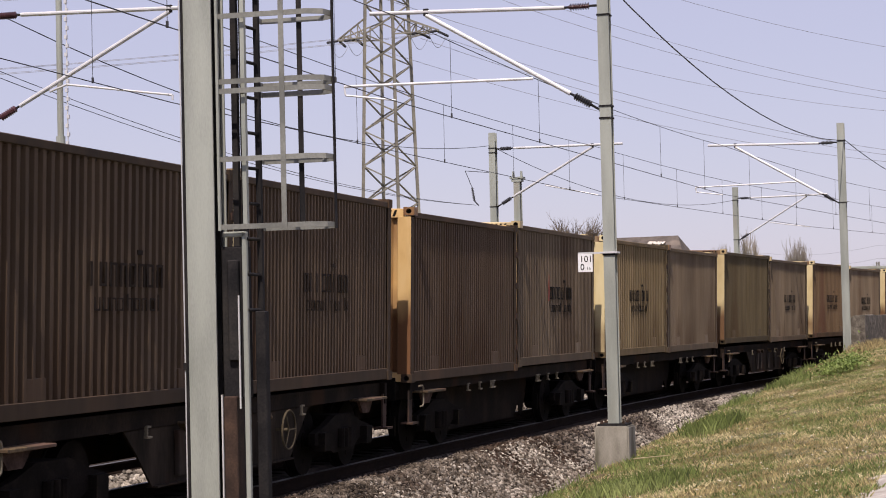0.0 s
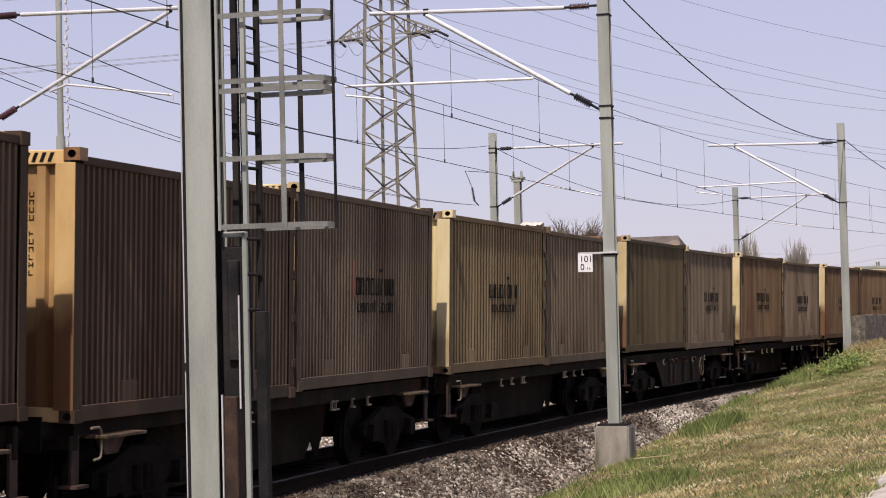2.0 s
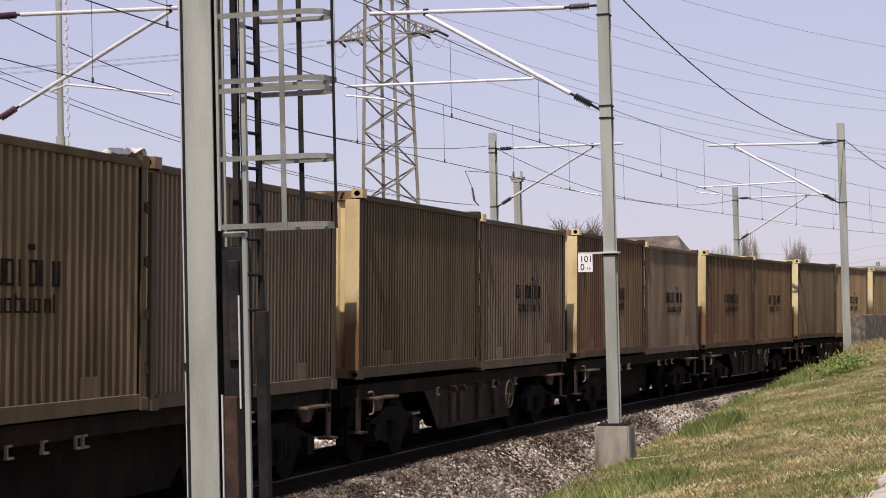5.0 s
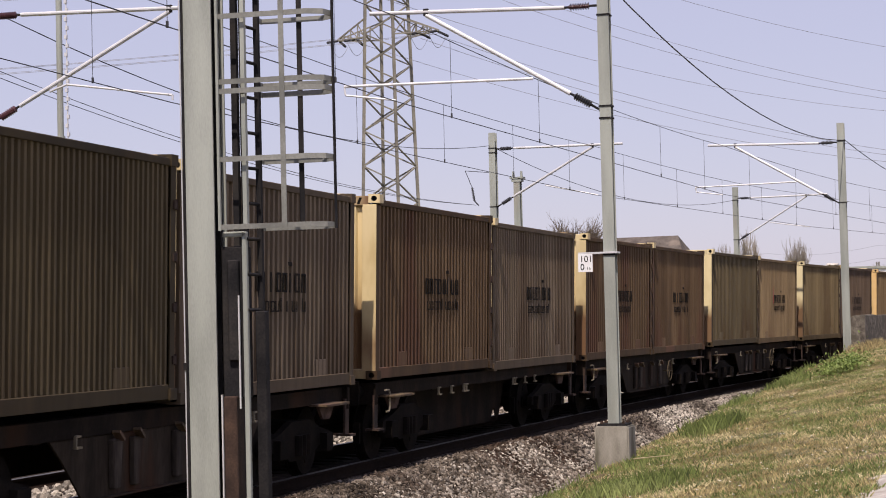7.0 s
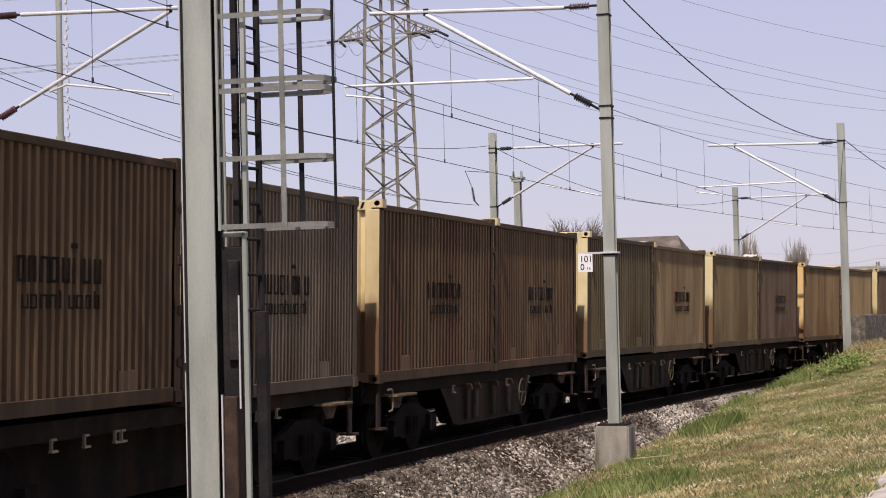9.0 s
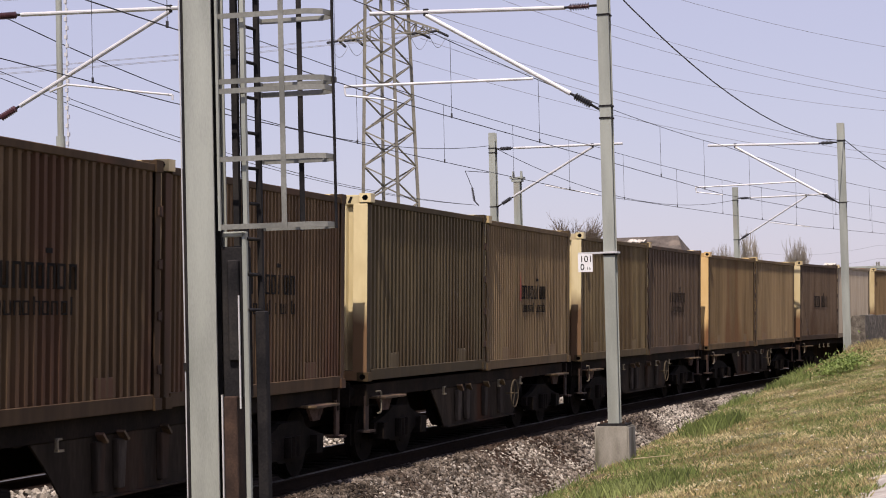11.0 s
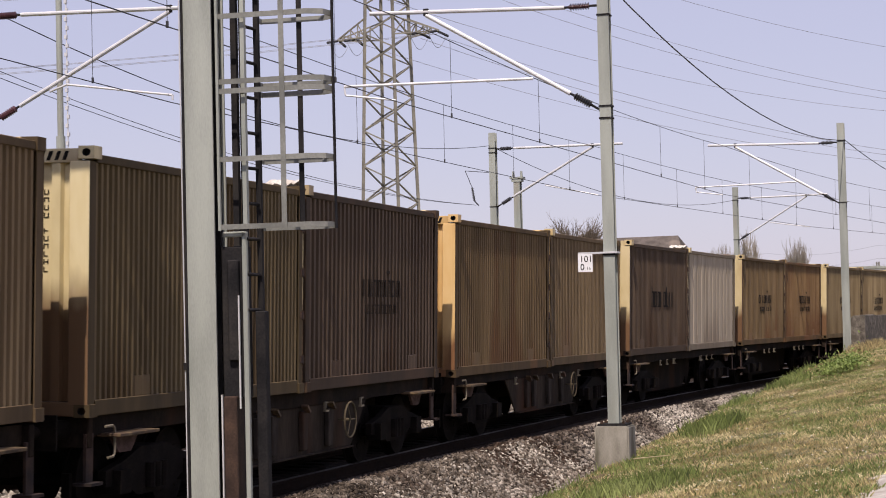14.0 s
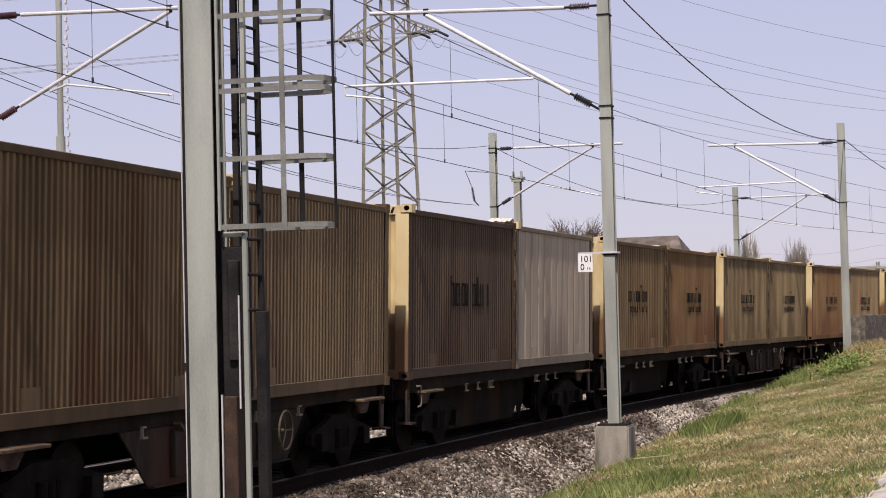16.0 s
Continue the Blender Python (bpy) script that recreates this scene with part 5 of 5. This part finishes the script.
for x0, z0, sag in ((5.8, 31.7, 2.7), (3.4, 31.7, 2.9), (7.2, 38.6, 2.9), (4.2, 38.6, 3.2), (4.8, 44.6, 3.0), (-3.8, 31.7, 2.6), (-7.2, 38.6, 2.9)):
    a = TOWER + Vector((x0, 0.2 * x0, z0))
    wire("power_line", [a, a + Vector((66.4, 62.0, -11.7))], 0.022, M["farwire"], "pale high-voltage conductor against the sky", "power lines", sag)
for x0, z0 in ((-6, 32), (-4, 32), (-7, 39), (-5, 45), (4, 32), (6, 32)):
    a = TOWER + Vector((x0, 0, z0))
    wire("power_line", [a, Vector((-190, 170 + x0, z0 - 2))], 0.022, M["farwire"], "pale high-voltage conductor against the sky", "power lines", 2.5)
tower("far_pylon", Vector((-2.6, 620, -1)), 0.2, 19, 0.9, 0.03, ((15.5, 2.6), (13.2, 3.4)), 0.11, "small distant lattice pylon on the horizon")
for z in (13, 17, 19, 23):
    wire("power_line", [Vector((-260, 760, z + 4)), Vector((-40, 700, z + 1)), Vector((-2.6, 620, z)), Vector((90, 560, z))], 0.03, M["farwire"], "pale distant conductor", "power lines", 1.5)


# ---- bare trees, the house and the distance ----
def sticks(rows, n=3):
    """Tapered bars (a, b, ra, rb) as one mesh."""
    verts, faces = [], []
    for a, b, ra, rb in rows:
        d = (b - a).normalized()
        x = d.orthogonal().normalized()
        y = d.cross(x)
        k0 = len(verts)
        for p, r in ((a, ra), (b, rb)):
            for k in range(n):
                verts.append(p + (x * math.cos(k * math.tau / n) + y * math.sin(k * math.tau / n)) * r)
        for k in range(n):
            faces.append((k0 + k, k0 + (k + 1) % n, k0 + n + (k + 1) % n, k0 + n + k))
    me = bpy.data.meshes.new("crown")
    me.from_pydata([tuple(v) for v in verts], [], faces)
    me.update()
    return me


def bare_tree(name, base, height, spread, seed, material, upright, label, limbs=26, r0=0.28):
    """Trunk, limbs and twigs as tapered bars, with an uneven outline."""
    rnd = random.Random(seed)
    t = thing(name, Matrix.Translation(base), label, "tree", "bare trees")
    trunk, crown = B(), []
    p = Vector((0, 0, -0.5))
    line = [p]
    for k in range(6):
        p = p + Vector((rnd.uniform(-0.2, 0.2) * (1 - upright), rnd.uniform(-0.2, 0.2) * (1 - upright), height * 0.13))
        line.append(p)
    for k, (a, b) in enumerate(zip(line, line[1:])):
        bar(trunk, a, b, r0 * (1 - k * 0.13), r0 * (1 - (k + 1) * 0.13), n=7)

    def grow(a, d, length, r, depth):
        for _ in range(3):
            d = (d + Vector((rnd.uniform(-1, 1), rnd.uniform(-1, 1), rnd.uniform(-0.3, 0.8) + upright)) * 0.22).normalized()
            b = a + d * length / 3
            crown.append((a, b, r, r * 0.78))
            r *= 0.78
            if depth < 3:
                for _ in range(2 if depth else 3):
                    wide = 0.8 - 0.55 * upright
                    side = (d * (0.9 + 2 * upright) + Vector((rnd.uniform(-1, 1), rnd.uniform(-1, 1), rnd.uniform(-0.2, 0.9))) * wide).normalized()
                    grow(b, side, length * rnd.uniform(0.35, 0.6), max(r * 0.7, 0.013), depth + 1)
            a = b
    for k in range(limbs):
        f = rnd.uniform(0.05 if upright else 0.3, 1)
        i = min(int(f * 6), 5)
        a = line[i].lerp(line[i + 1], f * 6 - i)
        ang = rnd.uniform(0, math.tau)
        out = 1 - 0.85 * upright
        d = Vector((math.cos(ang) * out, math.sin(ang) * out, rnd.uniform(0.35, 1.0) + upright)).normalized()
        grow(a, d, (min(height * 0.30, height * 1.0 - a.z) if upright > 0.5 else spread) * rnd.uniform(0.7, 1.0), r0 * 0.32, 1)
    part("trunk", trunk, M["bark"], t)
    part("crown", sticks(crown), material, t, "leafless twiggy crown")
    return t


bare_tree("bare_tree", (-26.5, 169, 0), 12.0, 2.3, 17, M["bark"], 0, "bare spreading winter tree behind the train", 90)
bare_tree("bare_tree", (-25.4, 168, 0), 11.3, 2.3, 3, M["bark"], 0, "bare spreading winter tree behind the train", 120)
bare_tree("bare_tree", (-27.6, 170, 0), 10.2, 1.9, 5, M["bark"], 0, "bare spreading winter tree behind the train", 80)
for x, y, h, sd in ((-16.6, 205, 7.9, 1), (-15.6, 203, 8.1, 2), (-13.8, 201, 8.9, 4), (-12.9, 200, 8.7, 6), (-17.5, 207, 8.1, 15)):
    bare_tree("poplar", (x, y, 0), h, 1.6, sd, M["poplar"], 0.9, "slender leafless poplar behind the railway", 62, 0.12)
for x, y, h, sd in ((-10.4, 220, 8.3, 7), (-9.9, 219, 8.9, 8), (-9.4, 221, 9.0, 9), (-8.9, 219, 8.7, 10)):
    bare_tree("poplar", (x, y, 0), h, 1.6, sd, M["poplar"], 0.9, "slender leafless poplar behind the railway", 62, 0.12)
bare_tree("bare_tree", (-4.6, 300, 0), 9.0, 3.6, 12, M["poplar"], 0.1, "hazy bare tree in the distance", 16)
bare_tree("bare_tree", (-1.6, 310, 0), 7.5, 3.0, 13, M["poplar"], 0.1, "hazy bare tree in the distance", 12)

t = thing("house", Matrix.Translation((-18.9, 142, 0)) @ Matrix.Rotation(radians(-6), 4, "Z"), "house with an old brown hipped tile roof behind the train", "house")
bm = boxes(((0, 4, 2.3), (10.0, 8.0, 5.4)))
part("wall", bm, M["render"], t)
bm = B()
v = [bm.verts.new(p) for p in ((-5.6, -0.6, 4.9), (5.3, -0.6, 4.9), (5.3, 8.6, 4.9), (-5.6, 8.6, 4.9), (-3.0, 4, 8.05), (3.7, 3.5, 8.05))]
for f in ((0, 1, 5, 4), (1, 2, 5), (2, 3, 4, 5), (3, 0, 4), (3, 2, 1, 0)):
    bm.faces.new([v[k] for k in f])
part("roof", bm, M["tiles"], t, "old brown tile roof")
for x in (-2.5, 1.5):
    bm = boxes(((x, -0.02, 2.6), (1.1, 0.08, 1.3)))
    part("window", bm, M["glass"], t)

t = thing("long_hall", Matrix.Translation((4.0, 330, 0)), "long low white industrial hall in the distance", "building")
bm = boxes(((0, 0, 4.6), (26, 18, 9.4)))
part("wall", bm, M["white"], t)
bm = boxes(((0, 0, 9.4), (26.6, 18.6, 0.35)))
part("roof", bm, M["galv"], t)

# rough wall beside the line
ss = np.concatenate([np.arange(65.0, 80, 0.12), np.arange(80, 118, 0.6)])
bm = B()
rows = []
levels = [0.2 + 0.105 * k for k in range(17)]
for s in ss:
    face = [(0.06 * noise.noise((s * 1.7, z * 2.4, 0)) + 0.04 * noise.noise((s * 6, z * 7, 2)), z) for z in levels[:-1]]
    top = 1.90 + 0.05 * noise.noise((s * 1.1, 0, 0)) + 0.03 * noise.noise((s * 5, 0, 4))
    rows.append([bm.verts.new(spot(s, 3.24 + a, z)) for a, z in face + [(0.05, top), (0.45, top + 0.01), (0.46, 0.2)]])
for a, b in zip(rows, rows[1:]):
    for k in range(len(a) - 1):
        bm.faces.new((a[k], a[k + 1], b[k + 1], b[k]))
bm.faces.new(rows[0][::-1])
bmesh.ops.recalc_face_normals(bm, faces=bm.faces)
me = mesh_of("wall_lineside", bm)
me.materials.append(M["rubble"])
tagged(new("wall_lineside", me), "rough dark grey lineside wall above the grass bank", "wall", kind="structure")


# ---- loose ballast stones, grass and weeds ----
def stuff(name, verts, faces, materials, label, category, mats=None):
    me = bpy.data.meshes.new(name)
    me.from_pydata(verts.tolist(), [], faces.tolist())
    for m in materials:
        me.materials.append(m)
    if mats is not None:
        me.polygons.foreach_set("material_index", mats)
    me.update()
    return tagged(new(name, me), label, category, kind="stuff")


def stones(count, s0, s1, u0, u1, seed, size=(0.022, 0.05), lean=1.0, clear=0.0):
    rng = np.random.default_rng(seed)
    ico = B()
    bmesh.ops.create_icosphere(ico, subdivisions=1, radius=1)
    bv = np.array([v.co[:] for v in ico.verts])
    bf = np.array([[v.index for v in f.verts] for f in ico.faces])
    ico.free()
    s = s0 + (s1 - s0) * rng.random(count) ** 1.25
    u = u0 + (u1 - u0) * rng.random(count) ** lean
    z, kind = ground_height(s, u)
    keep = (kind == 0) & (rng.random(count) >= clear * np.clip(1 - np.maximum((u - 1.55) / 0.9, 0) - np.maximum((s - 25) / 10, 0), 0, 1))
    s, u, z = s[keep], u[keep], z[keep]
    n = len(s)
    r = rng.uniform(*size, n)
    v = bv[None] * (1 + rng.uniform(-0.35, 0.35, (n, len(bv), 1)))
    v = v * rng.uniform(0.6, 1.25, (n, 1, 3)) * r[:, None, None]
    ang = rng.uniform(0, math.tau, (n, 2))
    c, d = np.cos(ang[:, 0])[:, None], np.sin(ang[:, 0])[:, None]
    v = np.stack([v[..., 0] * c - v[..., 1] * d, v[..., 0] * d + v[..., 1] * c, v[..., 2]], -1)
    c, d = np.cos(ang[:, 1])[:, None], np.sin(ang[:, 1])[:, None]
    v = np.stack([v[..., 0] * c - v[..., 2] * d, v[..., 1], v[..., 0] * d + v[..., 2] * c], -1)
    v = v + spots(s, u, z + r * rng.uniform(-0.2, 0.7, n))[:, None, :]
    f = bf[None] + (np.arange(n) * len(bv))[:, None, None]
    return v.reshape(-1, 3), f.reshape(-1, 3)


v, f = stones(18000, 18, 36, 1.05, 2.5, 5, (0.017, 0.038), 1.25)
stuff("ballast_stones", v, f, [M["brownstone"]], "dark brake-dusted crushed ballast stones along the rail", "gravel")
v, f = stones(40000, 18, 60, 1.35, 3.6, 1, (0.017, 0.038), 0.8, 0.93)
stuff("ballast_stones", v, f, [M["stone"]], "loose grey-brown crushed ballast stones beside the rails", "gravel")
v, f = stones(6000, 18, 62, -2.9, -0.9, 2, (0.03, 0.06))
stuff("ballast_stones", v, f, [M["stone"]], "loose grey-brown crushed ballast stones between the tracks", "gravel")


def blades(count, s0, s1, u0, u1, seed, height, width, lean, want, bias=1.0):
    """Grass blades on the bank; want(s, u, random) says which ones grow."""
    rng = np.random.default_rng(seed)
    s = s0 + (s1 - s0) * rng.random(count) ** bias
    u = rng.uniform(u0, u1, count)
    z, kind = ground_height(s, u)
    patch = np.array([0.8 * noise.noise((a * 0.45, b * 0.8, 1.7)) + 0.7 * noise.noise((a * 1.5, b * 2.2, 4.1)) for a, b in zip(s, u)])
    keep = ((kind == 1) | ((kind == 2) & (u < 8.42 + 0.35 * patch))) & want(s, u, patch, rng.random(count))
    s, u, z = s[keep], u[keep], z[keep]
    n = len(s)
    h = rng.uniform(*height, n)
    a = rng.uniform(0, math.tau, n)
    t = rng.uniform(0, math.tau, n)
    base = spots(s, u, z - 0.03)
    wide = np.stack([np.cos(a), np.sin(a), np.zeros(n)], -1) * (rng.uniform(0.6, 1.3, n) * width)[:, None]
    bend = np.stack([np.cos(t), np.sin(t), np.zeros(n)], -1) * (h * rng.uniform(0.2, 1, n) * lean)[:, None]
    up = np.stack([np.zeros(n), np.zeros(n), h], -1)
    v = np.stack([base - wide, base + wide, base + wide * 0.6 + up * 0.55 + bend * 0.35, base + up * 0.95 + bend], 1)
    k = (np.arange(n) * 4)[:, None]
    tri = np.concatenate([k + np.array([[0, 1, 2]]), k + np.array([[0, 2, 3]])])
    return v.reshape(-1, 3), tri


def edge_of_bank(s, u):
    """0 at the gravel, growing outward."""
    return u - np.interp(s, [16, 30, 36, 51, 64], [3.15, 3.15, 2.85, 2.2, 1.7])


v, f = blades(330000, 17, 66, 1.8, 8.8, 11, (0.02, 0.10), 0.0072, 0.9, lambda s, u, p, r: r < 0.9 - 0.4 * (u > 7.8), 1.2)
stuff("dry_grass", v, f, [M["drygrass"]], "short dry yellow-brown grass on the bank", "grass")
v, f = blades(500000, 17, 66, 1.8, 8.6, 12, (0.02, 0.11), 0.0068, 0.7, lambda s, u, p, r: r < np.clip(0.32 + p * 1.25 + 0.6 * np.exp(-np.maximum(edge_of_bank(s, u), 0) / 0.8) * (0.2 + p), 0.04, 1), 1.2)
stuff("green_grass", v, f, [M["grass"]], "patches of fresh green grass on the bank", "grass")


def clump(s, u, rs, ru, count, seed, height, width=0.006, lean=0.5, material="grass", label="tall green grass tuft"):
    rng = np.random.default_rng(seed)
    v, f = blades(int(count * 1.7), s - rs, s + rs, u - ru, u + ru, seed, height, width, lean, lambda a, b, p, r: ((a - s) / rs) ** 2 + ((b - u) / ru) ** 2 < r)
    stuff("grass_tuft", v, f, [M[material]], label + " at the foot of the bank", "grass")


clump(28.0, 4.8, 2.2, 0.9, 3400, 21, (0.08, 0.28))
clump(39.2, 4.1, 2.6, 0.6, 2300, 22, (0.10, 0.34))
clump(47, 3.0, 2.5, 0.5, 2500, 23, (0.08, 0.26))
clump(53, 3.3, 2.5, 0.8, 2500, 24, (0.08, 0.28))
clump(33, 3.9, 2.0, 0.5, 1500, 25, (0.06, 0.20))
clump(58, 2.6, 3.0, 0.5, 2500, 26, (0.10, 0.40))
clump(63.5, 3.9, 3.0, 0.6, 1600, 27, (0.10, 0.34), material="drygrass", label="dry straw-coloured grass tuft")
v, f = blades(60000, 20, 64, 1.6, 6.0, 29, (0.06, 0.24), 0.006, 0.55, lambda s, u, p, r: r < np.clip(1.5 * (p - 0.12), 0, 1) * np.exp(-np.maximum(edge_of_bank(s, u), 0) / 0.6), 1.1)
stuff("grass_tufts", v, f, [M["grass"]], "ragged tufts of longer grass along the gravel", "grass")

# flat clover and weed leaves in the turf
rng = np.random.default_rng(33)
n = 40000
ss, us = 17 + 50 * rng.random(n) ** 1.2, rng.uniform(2.0, 8.6, n)
gz, kind = ground_height(ss, us)
patch = np.array([noise.noise((a * 0.6, b * 1.1, 7.7)) + 0.6 * noise.noise((a * 2.2, b * 3, 9.1)) for a, b in zip(ss, us)])
keep = (kind == 1) & (rng.random(n) < np.clip(0.2 + 1.1 * patch, 0.05, 1))
ss, us, gz = ss[keep], us[keep], gz[keep]
n = len(ss)
base = spots(ss, us, gz + rng.uniform(0.0, 0.05, n))
a, b = rng.normal(0, 1, (n, 3)) * np.array([1, 1, 0.45]), rng.normal(0, 1, (n, 3)) * np.array([1, 1, 0.45])
a /= np.linalg.norm(a, axis=1)[:, None]
b -= a * (a * b).sum(1)[:, None]
b /= np.linalg.norm(b, axis=1)[:, None]
size = rng.uniform(0.008, 0.022, n)[:, None]
v = np.stack([base - a * size, base + b * size * 0.7, base + a * size, base - b * size * 0.7], 1).reshape(-1, 3)
f = (np.arange(n) * 4)[:, None] + np.array([[0, 1, 2, 3]])
stuff("clover_leaves", v, f, [M["clover"]], "low clover and weed leaves in the turf", "weeds")

# leafy weed by the third mast
rng = np.random.default_rng(31)
n = 2600
c = rng.normal(0, 1, (n, 3)) * np.array([0.28, 0.5, 0.17])
lump = np.array([noise.noise((a * 1.2, b * 1.2, 0)) for a, b in c[:, :2]])
c[:, 2] = np.abs(c[:, 2]) + 0.08 + 0.14 * lump
ss, us = 53.6 + c[:, 1], 4.75 + c[:, 0]
gz, _ = ground_height(ss, us)
base = spots(ss, us, gz + c[:, 2])
a, b = rng.normal(0, 1, (n, 3)), rng.normal(0, 1, (n, 3))
a /= np.linalg.norm(a, axis=1)[:, None]
b -= a * (a * b).sum(1)[:, None]
b /= np.linalg.norm(b, axis=1)[:, None]
size = rng.uniform(0.022, 0.055, n)[:, None]
v = np.stack([base - a * size, base + b * size * 0.5, base + a * size, base - b * size * 0.5], 1).reshape(-1, 3)
f = (np.arange(n) * 4)[:, None] + np.array([[0, 1, 2, 3]])
stuff("weed_leaves", v, f, [M["leaf"]], "bright green leafy weeds beside the mast foot", "weeds")
# a dry stalk on the bank and daisies in the grass
bm = B()
bar(bm, spot(31.9, 4.0, -0.28), spot(31.0, 4.75, -0.16), 0.012, 0.006, n=6)
t = part("dry_stalk", bm, M["straw"])
tagged(t, "long bleached straw stalk lying on the grass", "stalk")
rng = np.random.default_rng(41)
n = 260
s, u = rng.uniform(20, 55, n), rng.uniform(3.6, 8.0, n)
z, _ = ground_height(s, u)
base = spots(s, u, z + rng.uniform(0.03, 0.07, n))
v = np.concatenate([base[:, None] + np.array([[math.cos(k * math.tau / 6) * 0.017, math.sin(k * math.tau / 6) * 0.017, 0.004 * (k % 2)] for k in range(6)])[None]], 1).reshape(-1, 3)
f = (np.arange(n) * 6)[:, None] + np.arange(6)[None]
stuff("daisies", v, f, [M["daisy"]], "tiny white daisies scattered in the grass", "flowers")


motions()
